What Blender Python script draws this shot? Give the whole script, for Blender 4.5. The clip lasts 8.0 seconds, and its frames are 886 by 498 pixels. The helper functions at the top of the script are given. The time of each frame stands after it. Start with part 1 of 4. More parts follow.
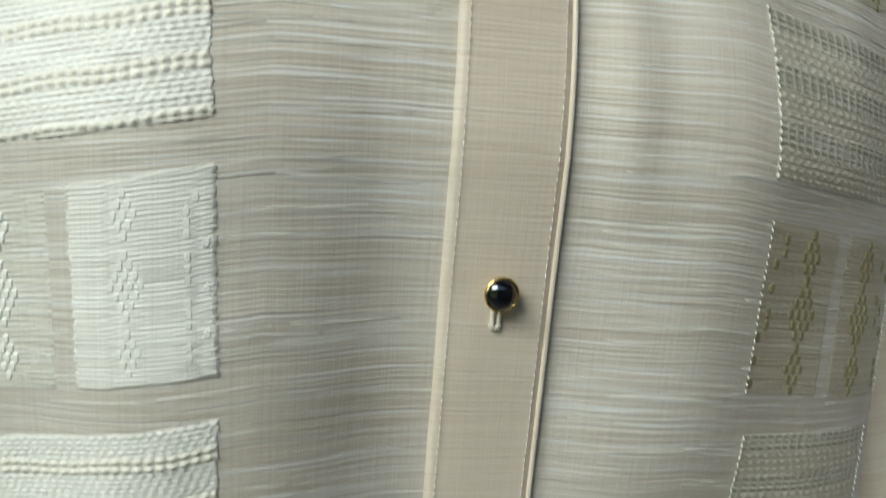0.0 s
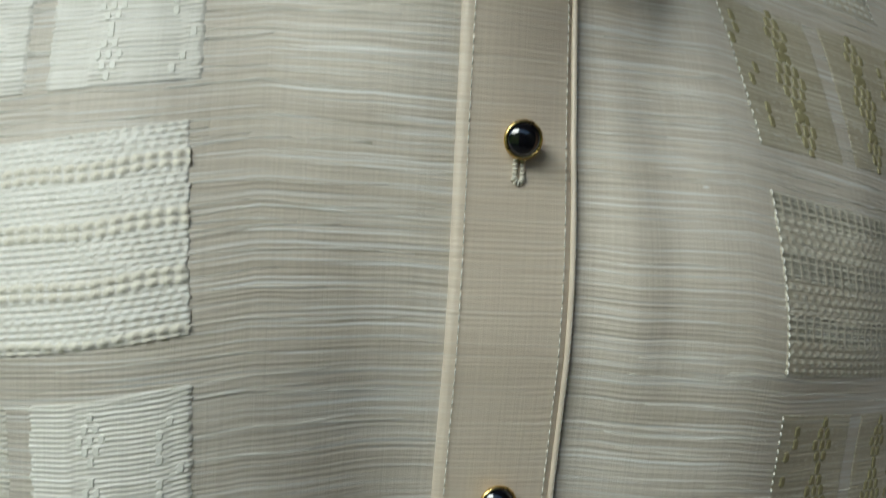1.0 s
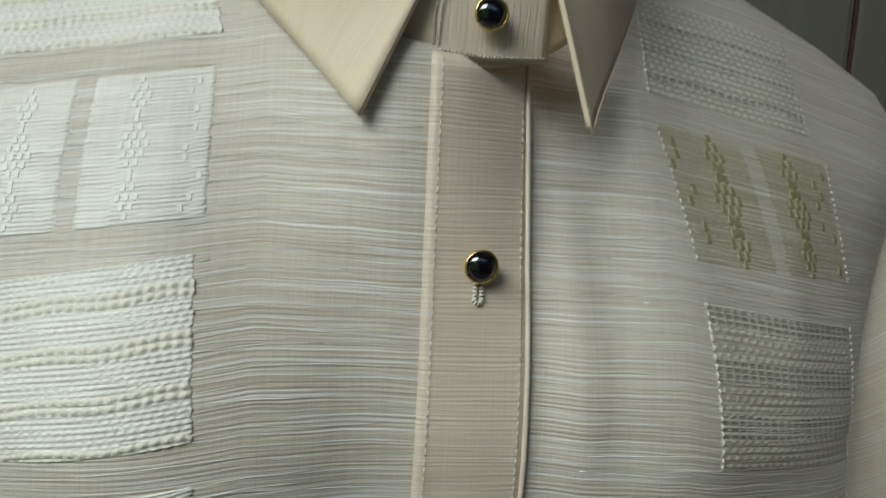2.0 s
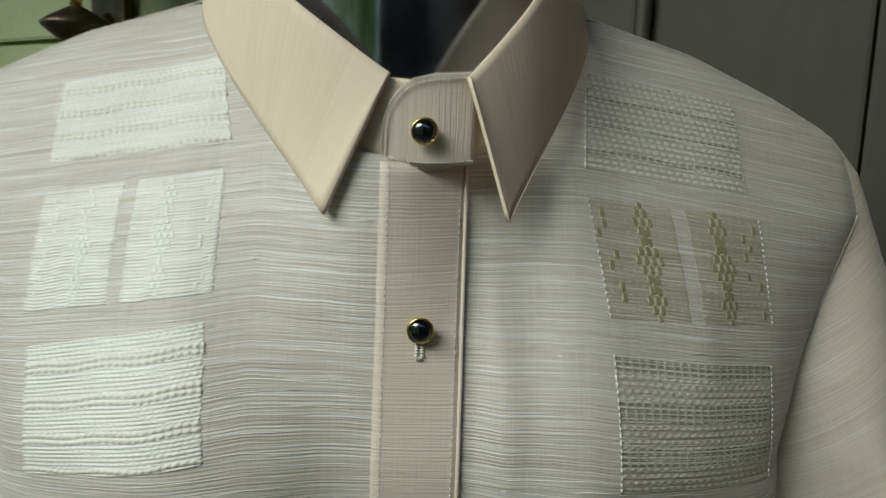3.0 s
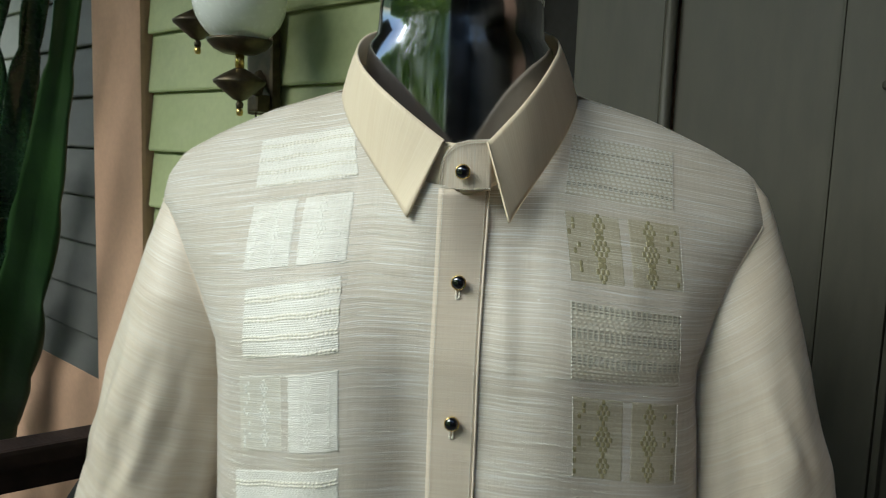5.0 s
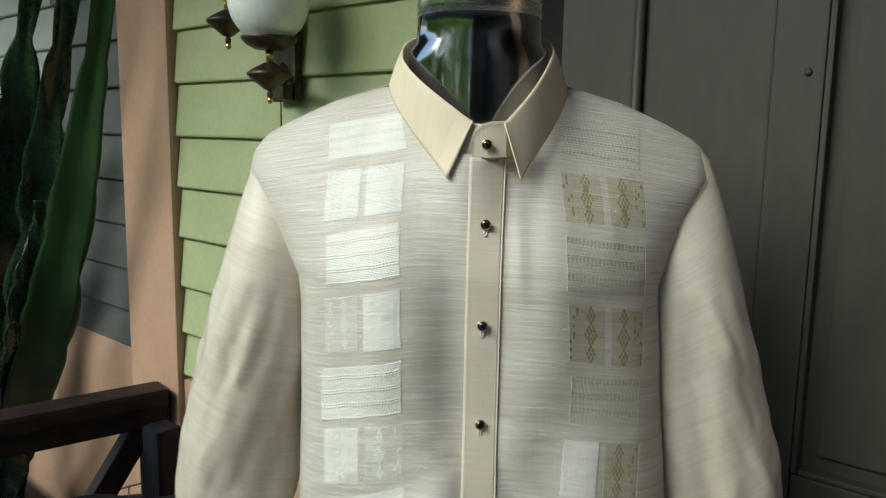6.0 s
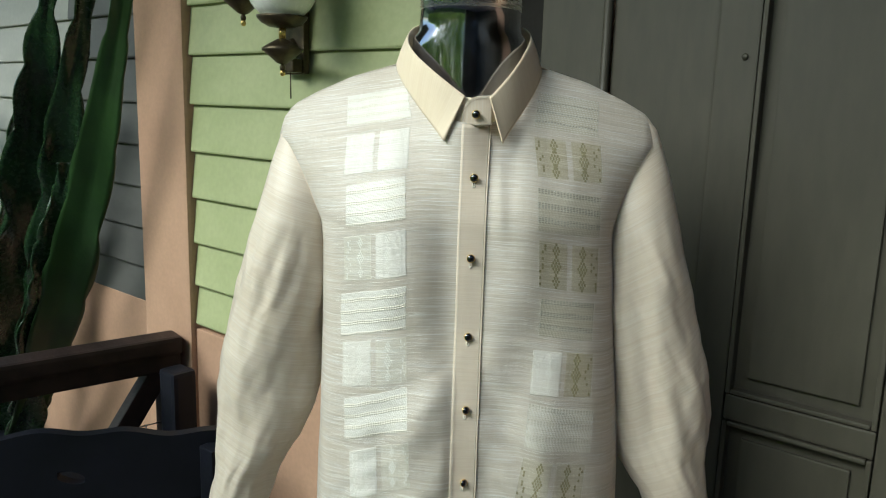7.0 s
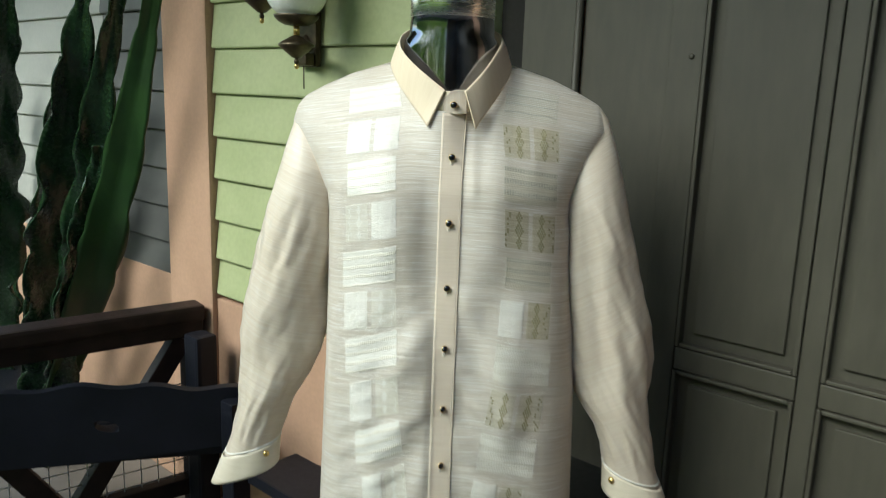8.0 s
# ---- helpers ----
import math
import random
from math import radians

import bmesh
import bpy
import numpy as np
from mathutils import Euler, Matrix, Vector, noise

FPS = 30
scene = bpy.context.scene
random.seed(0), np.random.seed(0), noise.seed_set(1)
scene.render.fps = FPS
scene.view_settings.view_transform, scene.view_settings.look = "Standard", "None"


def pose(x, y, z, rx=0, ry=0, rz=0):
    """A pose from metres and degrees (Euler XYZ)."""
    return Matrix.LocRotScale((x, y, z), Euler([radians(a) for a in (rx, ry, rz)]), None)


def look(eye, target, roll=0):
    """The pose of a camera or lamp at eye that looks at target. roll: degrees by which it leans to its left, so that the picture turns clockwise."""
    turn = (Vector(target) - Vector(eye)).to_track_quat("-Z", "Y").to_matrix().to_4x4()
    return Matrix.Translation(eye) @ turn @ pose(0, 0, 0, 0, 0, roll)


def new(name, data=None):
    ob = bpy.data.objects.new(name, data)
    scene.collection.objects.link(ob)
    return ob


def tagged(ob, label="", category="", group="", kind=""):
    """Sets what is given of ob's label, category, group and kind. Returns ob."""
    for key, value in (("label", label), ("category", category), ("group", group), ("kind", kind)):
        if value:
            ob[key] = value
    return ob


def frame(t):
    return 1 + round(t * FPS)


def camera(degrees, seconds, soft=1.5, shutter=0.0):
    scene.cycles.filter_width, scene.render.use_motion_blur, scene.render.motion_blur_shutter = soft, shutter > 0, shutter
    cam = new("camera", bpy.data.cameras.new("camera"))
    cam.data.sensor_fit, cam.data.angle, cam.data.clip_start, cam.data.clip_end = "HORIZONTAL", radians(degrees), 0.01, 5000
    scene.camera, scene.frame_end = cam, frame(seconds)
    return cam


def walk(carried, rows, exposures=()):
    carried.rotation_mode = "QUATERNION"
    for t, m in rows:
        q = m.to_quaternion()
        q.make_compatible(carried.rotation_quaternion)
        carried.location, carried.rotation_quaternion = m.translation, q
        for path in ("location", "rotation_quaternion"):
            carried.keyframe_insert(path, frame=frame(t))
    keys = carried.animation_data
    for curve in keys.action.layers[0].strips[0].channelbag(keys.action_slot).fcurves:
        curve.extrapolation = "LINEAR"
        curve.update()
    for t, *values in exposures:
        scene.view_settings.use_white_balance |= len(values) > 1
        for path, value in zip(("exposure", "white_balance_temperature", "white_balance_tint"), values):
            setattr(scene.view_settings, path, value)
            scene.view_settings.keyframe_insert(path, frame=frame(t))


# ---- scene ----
cam = camera(60.0, 8.0, soft=1.1, shutter=0.5)
PATH = [
    (0, (-0.024, -0.245, 1.382), (0.046, 1.703, 0.937), 4.5),
    (0.5, (-0.029, -0.231, 1.407), (0.051, 1.723, 0.991), 4.6),
    (1, (-0.028, -0.223, 1.426), (0.066, 1.744, 1.077), 4.6),
    (1.5, (-0.025, -0.23, 1.439), (0.055, 1.749, 1.163), 4.5),
    (2, (-0.018, -0.252, 1.452), (0.04, 1.735, 1.231), 4.0),
    (2.2, (-0.013, -0.261, 1.455), (0.052, 1.728, 1.258), 3.9),
    (3.3, (0.055, -0.334, 1.513), (-0.241, 1.616, 1.183), 1.7),
    (3.5, (0.059, -0.352, 1.515), (-0.259, 1.595, 1.19), 1.8),
    (4, (0.071, -0.406, 1.524), (-0.296, 1.538, 1.23), 1.6),
    (4.2, (0.078, -0.43, 1.527), (-0.31, 1.509, 1.227), 1.8),
    (5.3, (0.131, -0.595, 1.507), (-0.37, 1.327, 1.269), 2.1),
    (5.5, (0.13, -0.633, 1.505), (-0.335, 1.295, 1.244), 1.9),
    (6, (0.133, -0.768, 1.51), (-0.313, 1.159, 1.213), 1.0),
    (6.5, (0.151, -0.889, 1.508), (-0.281, 1.038, 1.189), 0.9),
    (7, (0.169, -0.971, 1.51), (-0.242, 0.951, 1.142), 1.7),
    (7.5, (0.211, -1.06, 1.517), (-0.239, 0.854, 1.15), 1.2),
    (8, (0.262, -1.174, 1.518), (-0.181, 0.735, 1.119), 2.0),
]
EXPOSURES = [(0.0, 0.45, 6150, 0), (0.5, 0.15, 6150, 0), (1.0, 0.02, 6150, 0), (2.0, -0.02, 6150, 0), (3.5, 0.16, 6160, 0), (5.5, 0.45, 6170, 0), (6.5, 0.61, 6150, 0), (8.0, 0.86, 6130, 0)]
walk(cam, [(t, look(eye, target, roll)) for t, eye, target, roll in PATH], EXPOSURES)

# ---- world and light: a bright overcast day, open porch ----
world = bpy.data.worlds.new("sky")
scene.world = world
world.use_nodes = True
wn = world.node_tree
sky = wn.nodes.new("ShaderNodeTexSky")
sky.sky_type, sky.sun_disc = "NISHITA", False
sky.sun_elevation, sky.sun_rotation = radians(33), radians(-134)
sky.air_density, sky.dust_density, sky.ozone_density = 1.0, 1.2, 1.0
wn.links.new(sky.outputs[0], wn.nodes["Background"].inputs[0])
wn.nodes["Background"].inputs[1].default_value = 0.15
sun = new("sun", bpy.data.lights.new("sun", "SUN"))
sun.data.energy, sun.data.angle, sun.data.color = 4.4, radians(46), (0.985, 0.97, 0.925)
sun.matrix_world = look((-2.65, -2.6, 2.45), (0, 0, 0))


# ---- materials ----
def material(name):
    m = bpy.data.materials.new(name)
    m.use_nodes = True
    nt = m.node_tree
    return m, nt, nt.nodes["Principled BSDF"]


def node(nt, kind, **inputs):
    n = nt.nodes.new("ShaderNode" + kind)
    for k, v in inputs.items():
        n.inputs[k.replace("_", " ")].default_value = v
    return n


def coords(nt, scale, source="Object", turn=(0, 0, 0)):
    tc = node(nt, "TexCoord")
    mp = node(nt, "Mapping")
    mp.inputs["Scale"].default_value = scale
    mp.inputs["Rotation"].default_value = turn
    nt.links.new(tc.outputs[source], mp.inputs["Vector"])
    return mp.outputs[0]


def noise_of(nt, scale, detail=4.0, rough=0.55, source="Object"):
    n = node(nt, "TexNoise", Scale=1.0, Detail=detail, Roughness=rough)
    nt.links.new(coords(nt, scale, source), n.inputs["Vector"])
    return n.outputs[0]


def ramp(nt, fac, stops):
    r = node(nt, "ValToRGB")
    els = r.color_ramp.elements
    while len(els) < len(stops):
        els.new(0.5)
    for e, (p, c) in zip(els, stops):
        e.position, e.color = p, (*c, 1)
    nt.links.new(fac, r.inputs[0])
    return r.outputs[0]


def blend(nt, kind, fac, a, b):
    m = node(nt, "Mix")
    m.data_type, m.blend_type = "RGBA", kind
    if isinstance(fac, float):
        m.inputs[0].default_value = fac
    else:
        nt.links.new(fac, m.inputs[0])
    for k, v in ((6, a), (7, b)):
        if isinstance(v, tuple):
            m.inputs[k].default_value = (*v, 1)
        else:
            nt.links.new(v, m.inputs[k])
    return m.outputs[2]


def calc(nt, op, a, b):
    m = node(nt, "Math")
    m.operation = op
    for k, v in ((0, a), (1, b)):
        if isinstance(v, (int, float)):
            m.inputs[k].default_value = v
        else:
            nt.links.new(v, m.inputs[k])
    return m.outputs[0]


def bumped(nt, bsdf, height, strength, distance):
    b = node(nt, "Bump", Strength=strength, Distance=distance)
    nt.links.new(height, b.inputs["Height"])
    nt.links.new(b.outputs[0], bsdf.inputs["Normal"])


def surface(name, low, high, scale=(6, 6, 6), fine=(90, 90, 90), rough=0.6, bump=0.15, metal=0.0, dist=0.002, coat=0.0, mottle=0.35):
    """Two-scale mottled paint, wood, plaster or metal."""
    m, nt, b = material(name)
    big, small = noise_of(nt, scale), noise_of(nt, fine)
    c = ramp(nt, big, [(0.3, low), (0.7, high)])
    c = blend(nt, "MULTIPLY", mottle, c, ramp(nt, small, [(0.3, (0.7, 0.7, 0.7)), (0.65, (1, 1, 1))]))
    nt.links.new(c, b.inputs["Base Color"])
    nt.links.new(calc(nt, "MULTIPLY_ADD", small, 0.25), b.inputs["Roughness"])
    b.inputs["Roughness"].links[0].from_node.inputs[2].default_value = rough - 0.12
    b.inputs["Metallic"].default_value = metal
    b.inputs["Coat Weight"].default_value = coat
    bumped(nt, b, small, bump, dist)
    return m


def fabric(name, light, shade, slub, weave=1.0, sheen=0.3, through_light=0.18, sheer=0.0, rough=0.44):
    """Hand-woven cloth: fine crosswise yarn, slubs, a faint lengthwise thread. UV in metres."""
    m, nt, b = material(name)
    # the yarns waver: shift the weave a little up and down
    tc = node(nt, "TexCoord")
    wob = noise_of(nt, (14, 26, 1), 3, 0.6, "UV")
    shift = node(nt, "CombineXYZ")
    nt.links.new(calc(nt, "MULTIPLY_ADD", wob, 0.003), shift.inputs[1])
    shift.inputs[1].links[0].from_node.inputs[2].default_value = -0.0015
    add = node(nt, "VectorMath")
    nt.links.new(tc.outputs["UV"], add.inputs[0])
    nt.links.new(shift.outputs[0], add.inputs[1])

    def threads(scale, detail, roughness):
        mp = node(nt, "Mapping")
        mp.inputs["Scale"].default_value = scale
        nt.links.new(add.outputs[0], mp.inputs["Vector"])
        n = node(nt, "TexNoise", Scale=1.0, Detail=detail, Roughness=roughness)
        nt.links.new(mp.outputs[0], n.inputs["Vector"])
        return n.outputs[0]

    yarn = threads((26, 1600, 1), 3, 0.65)
    lines = threads((8, 800, 1), 2, 0.5)
    slubs = threads((11, 1100, 1), 1, 0.5)
    warp = threads((900, 20, 1), 2, 0.6)
    bands = threads((5, 120, 1), 4, 0.75)
    blot = noise_of(nt, (9, 14, 1), 3, 0.6, "UV")
    nubs = noise_of(nt, (150, 420, 1), 1, 0.5, "UV")
    pucker = threads((10, 125, 1), 2, 0.5)
    crinkle = threads((26, 300, 1), 2, 0.55)
    glint = threads((13, 1500, 1), 1, 0.5)
    # evenly beaten weft: a fine rep that comes and goes
    rows = node(nt, "SeparateXYZ")
    nt.links.new(add.outputs[0], rows.inputs[0])
    beat = calc(nt, "SINE", calc(nt, "ADD", calc(nt, "MULTIPLY", rows.outputs[1], 4200.0), calc(nt, "MULTIPLY", bands, 16.0)), 0.0)
    # bands of highlight and tan shadow tone, put into the base colour
    c = ramp(nt, bands, [(0.38, shade), (0.60, light)])
    c = blend(nt, "MULTIPLY", 0.42 * weave, c, ramp(nt, blot, [(0.34, (0.90, 0.86, 0.79)), (0.5, (0.96, 0.94, 0.92)), (0.66, (1, 1, 1))]))
    c = blend(nt, "MULTIPLY", 0.27 * weave, c, ramp(nt, yarn, [(0.36, (0.66, 0.625, 0.56)), (0.52, (1, 1, 1))]))
    c = blend(nt, "MULTIPLY", 0.24 * weave, c, ramp(nt, lines, [(0.34, (0.66, 0.63, 0.57)), (0.45, (1, 1, 1))]))
    c = blend(nt, "MULTIPLY", 0.20 * weave, c, ramp(nt, beat, [(0.0, (0.80, 0.76, 0.69)), (0.8, (1, 1, 1))]))
    c = blend(nt, "MULTIPLY", 0.26 * weave, c, ramp(nt, warp, [(0.34, (0.72, 0.71, 0.69)), (0.62, (1, 1, 1))]))
    c = blend(nt, "MIX", ramp(nt, slubs, [(0.63, (0, 0, 0)), (0.70, (0.7 * weave, 0.7 * weave, 0.7 * weave))]), c, slub)
    # silky glints painted as pale streaks along fine yarns
    c = blend(nt, "MIX", ramp(nt, glint, [(0.585, (0, 0, 0)), (0.64, (0.85 * weave, 0.85 * weave, 0.85 * weave))]), c, slub)
    c = blend(nt, "MIX", ramp(nt, nubs, [(0.79, (0, 0, 0)), (0.83, (weave, weave, weave))]), c, (0.92, 0.91, 0.89))
    nt.links.new(c, b.inputs["Base Color"])
    b.inputs["Roughness"].default_value = rough
    b.inputs["Sheen Weight"].default_value = sheen
    b.inputs["Sheen Roughness"].default_value = 0.35
    h = calc(nt, "ADD", calc(nt, "MULTIPLY", yarn, 1.0), calc(nt, "MULTIPLY", warp, 0.4))
    h = calc(nt, "ADD", h, calc(nt, "MULTIPLY", slubs, 1.2))
    h = calc(nt, "ADD", h, calc(nt, "MULTIPLY", pucker, 0.9))
    h = calc(nt, "ADD", h, calc(nt, "MULTIPLY", crinkle, 1.0))
    h = calc(nt, "ADD", h, calc(nt, "MULTIPLY", beat, 0.16))
    bumped(nt, b, h, 0.52 * min(1.0, weave), 0.0007)
    t = node(nt, "BsdfTranslucent")
    nt.links.new(c, t.inputs[0])
    mix = node(nt, "MixShader")
    mix.inputs[0].default_value = through_light
    nt.links.new(b.outputs[0], mix.inputs[1])
    nt.links.new(t.outputs[0], mix.inputs[2])
    last = mix
    if sheer:
        clear = node(nt, "BsdfTransparent")
        last = node(nt, "MixShader")
        # the gaps between the yarns let the view through
        nt.links.new(calc(nt, "MULTIPLY", ramp(nt, lines, [(0.35, (1, 1, 1)), (0.6, (0.55, 0.55, 0.55))]), sheer), last.inputs[0])
        nt.links.new(mix.outputs[0], last.inputs[1])
        nt.links.new(clear.outputs[0], last.inputs[2])
    nt.links.new(last.outputs[0], nt.nodes["Material Output"].inputs[0])
    return m


CLOTH = fabric("ivory_woven_cloth", (0.82, 0.76, 0.67), (0.775, 0.71, 0.615), (0.93, 0.92, 0.89), sheen=0.4, through_light=0.20, sheer=0.13, rough=0.40)
SLEEVE = fabric("sleeve_cloth", (0.85, 0.76, 0.635), (0.80, 0.70, 0.57), (0.95, 0.93, 0.88), 0.5, sheen=0.5, through_light=0.24, sheer=0.10, rough=0.36)
PLACKET = fabric("placket_cloth", (0.84, 0.735, 0.605), (0.80, 0.69, 0.56), (0.86, 0.80, 0.71), 0.55)
COLLAR = fabric("collar_cloth", (0.80, 0.68, 0.505), (0.77, 0.645, 0.47), (0.88, 0.80, 0.65), 0.22, 0.15, 0.05, rough=0.66)
CUFF = fabric("cuff_cloth", (0.78, 0.70, 0.56), (0.73, 0.65, 0.51), (0.84, 0.79, 0.68), 0.4, 0.2, 0.08)
OPENWEAVE = fabric("open_olive_weave", (0.66, 0.61, 0.50), (0.59, 0.54, 0.43), (0.86, 0.83, 0.73), 0.9, rough=0.36)
LOZENGE = fabric("olive_lozenge_ground", (0.60, 0.545, 0.41), (0.53, 0.475, 0.35), (0.80, 0.76, 0.64), 0.9, rough=0.36)
DARKWEAVE = fabric("dark_open_band", (0.42, 0.40, 0.33), (0.35, 0.335, 0.27), (0.68, 0.66, 0.58), 0.9, rough=0.34)
SHEERWEAVE = fabric("sheer_ivory_weave", (0.84, 0.80, 0.70), (0.78, 0.74, 0.64), (0.95, 0.94, 0.90), 1.0, 0.3, 0.2)
WHITE_SATIN = fabric("white_thread", (0.83, 0.805, 0.74), (0.79, 0.765, 0.70), (0.89, 0.87, 0.82), 0.8, 0.3, 0.05)
CORD = surface("cream_cord", (0.70, 0.65, 0.54), (0.77, 0.73, 0.62), (200, 200, 200), (2500, 2500, 2500), 0.6, 0.3, 0, 0.0003)
RIB = surface("white_rib_thread", (0.75, 0.73, 0.66), (0.82, 0.80, 0.74), (200, 200, 200), (2500, 2500, 2500), 0.5, 0.3, 0, 0.0003)
GOLD = surface("olive_gold_thread", (0.26, 0.23, 0.12), (0.37, 0.33, 0.19), (300, 300, 300), (2500, 2500, 2500), 0.5, 0.3, 0, 0.0003)
GREYTHREAD = surface("grey_tan_thread", (0.60, 0.57, 0.47), (0.74, 0.70, 0.59), (300, 300, 300), (2500, 2500, 2500), 0.5, 0.3, 0, 0.0003)
PALE = surface("pale_motif_thread", (0.80, 0.78, 0.70), (0.86, 0.84, 0.77), (300, 300, 300), (2500, 2500, 2500), 0.5, 0.3, 0, 0.0003)
BLACK = surface("black_enamel", (0.004, 0.004, 0.006), (0.006, 0.006, 0.008), rough=0.05, bump=0.0, mottle=0.0)
BRASS = surface("gold_rim", (0.75, 0.52, 0.18), (0.85, 0.62, 0.25), (300, 300, 300), (900, 900, 900), 0.28, 0.05, 1.0)
NAVY = surface("navy_gloss_plastic", (0.36, 0.37, 0.42), (0.40, 0.41, 0.46), (4, 4, 4), (60, 60, 60), 0.12, 0.0, metal=1.0)
BLACK.node_tree.nodes["Principled BSDF"].inputs["IOR"].default_value = 1.9
CHROME = surface("brushed_chrome", (0.84, 0.84, 0.82), (0.90, 0.90, 0.88), (4, 4, 60), (30, 30, 300), 0.26, 0.04, 1.0)
GREEN = surface("pale_green_paint", (0.37, 0.415, 0.205), (0.45, 0.485, 0.26), (2.5, 2.5, 5), (60, 60, 60), 0.55, 0.12)
WHITEBOARD = surface("white_board_paint", (0.30, 0.30, 0.27), (0.42, 0.42, 0.38), (2, 2, 5), (60, 60, 60), 0.6, 0.15)
# siding next to the post: its shade is put into the colour
SHADEBOARD = surface("shaded_grey_paint", (0.055, 0.055, 0.052), (0.12, 0.12, 0.112), (2, 2, 5), (60, 60, 60), 0.6, 0.15)
PINK = surface("salmon_plaster", (0.40, 0.24, 0.155), (0.52, 0.325, 0.215), (3, 3, 2), (70, 70, 70), 0.8, 0.25)
DOORPAINT = surface("dark_olive_door_paint", (0.048, 0.044, 0.031), (0.080, 0.073, 0.052), (3, 3, 1.5), (70, 70, 14), 0.55, 0.16, mottle=0.6)
DARKGAP = surface("near_black_timber", (0.012, 0.011, 0.009), (0.02, 0.018, 0.015), rough=0.95)
RAILWOOD = surface("dark_brown_timber", (0.013, 0.008, 0.007), (0.030, 0.018, 0.015), (4, 14, 14), (40, 160, 160), 0.5, 0.2)
BENCHPAINT = surface("navy_black_paint", (0.004, 0.005, 0.008), (0.009, 0.010, 0.016), (5, 5, 5), (80, 80, 80), 0.45, 0.12)
BRONZE = surface("aged_dark_bronze", (0.05, 0.038, 0.025), (0.11, 0.085, 0.05), (40, 40, 40), (200, 200, 200), 0.4, 0.2, 0.7)
OPAL = surface("opal_glass", (0.90, 0.92, 0.87), (0.93, 0.94, 0.90), rough=0.25, bump=0.0, coat=0.3, mottle=0.02)
FLOOR = surface("worn_floor_paint", (0.15, 0.13, 0.11), (0.22, 0.19, 0.16), (2, 2, 2), (50, 50, 50), 0.6, 0.15)
CEIL = surface("dark_ceiling_boards", (0.10, 0.085, 0.065), (0.15, 0.125, 0.10), (2, 2, 2), (50, 50, 50), 0.7, 0.1)
DARKWOOD = surface("blackened_wood", (0.022, 0.022, 0.018), (0.035, 0.034, 0.028), (4, 14, 14), (60, 60, 60), 0.45, 0.12)
WIRE = surface("white_wire", (0.62, 0.62, 0.60), (0.72, 0.72, 0.70), (30, 30, 30), (200, 200, 200), 0.5, 0.1)
GRASS = surface("lawn", (0.05, 0.085, 0.02), (0.09, 0.13, 0.035), (1, 1, 1), (25, 25, 25), 0.9, 0.4, 0, 0.03)
LEAF = surface("dark_cactus_skin", (0.007, 0.020, 0.009), (0.018, 0.046, 0.018), (14, 14, 14), (60, 60, 60), 0.26, 0.4, 0, 0.004)
HEDGE = surface("hedge_leaf", (0.12, 0.20, 0.035), (0.20, 0.30, 0.07), (1.5, 1.5, 1.5), (30, 30, 30), 0.5, 0.1)
hedge_nodes = HEDGE.node_tree
leaf_glow = node(hedge_nodes, "BsdfTranslucent", Color=(0.46, 0.62, 0.15, 1))
leaf_mix = node(hedge_nodes, "MixShader")
leaf_mix.inputs[0].default_value = 0.6
hedge_nodes.links.new(hedge_nodes.nodes["Principled BSDF"].outputs[0], leaf_mix.inputs[1])
hedge_nodes.links.new(leaf_glow.outputs[0], leaf_mix.inputs[2])
hedge_nodes.links.new(leaf_mix.outputs[0], hedge_nodes.nodes["Material Output"].inputs[0])
LEAFB = surface("green_leaf_skin", (0.010, 0.032, 0.007), (0.022, 0.060, 0.013), (8, 8, 8), (60, 60, 60), 0.38, 0.2, 0, 0.003)


for paint in (BENCHPAINT, RAILWOOD):
    paint.node_tree.nodes["Principled BSDF"].inputs["Specular IOR Level"].default_value = 0.22


# ---- mesh helpers ----
def mesh_ob(name, verts, faces, mat, parent=None, label="", uvs=None, smooth=True):
    me = bpy.data.meshes.new(name)
    me.from_pydata([tuple(v) for v in verts], [], faces)
    if uvs is not None:
        layer = me.uv_layers.new(name="cloth")
        for lp in me.loops:
            layer.data[lp.index].uv = uvs[lp.vertex_index]
    me.polygons.foreach_set("use_smooth", [smooth] * len(me.polygons))
    for k in (mat if isinstance(mat, (list, tuple)) else [mat]):
        me.materials.append(k)
    me.update()
    ob = new(name, me)
    if parent is not None:
        ob.parent = parent
    if label:
        tagged(ob, label)
    return ob


def part(name, bm, mat, parent=None, label="", smooth=False):
    me = bpy.data.meshes.new(name)
    bmesh.ops.recalc_face_normals(bm, faces=bm.faces)
    bm.to_mesh(me)
    bm.free()
    me.polygons.foreach_set("use_smooth", [smooth] * len(me.polygons))
    for k in (mat if isinstance(mat, (list, tuple)) else [mat]):
        me.materials.append(k)
    ob = new(name, me)
    if parent is not None:
        ob.parent = parent
    if label:
        tagged(ob, label)
    return ob


def thing(name, label, category, m=None, group="", kind=""):
    ob = new(name)
    ob.empty_display_size = 0.05
    if m is not None:
        ob.matrix_world = m
    return tagged(ob, label, category, group, kind)


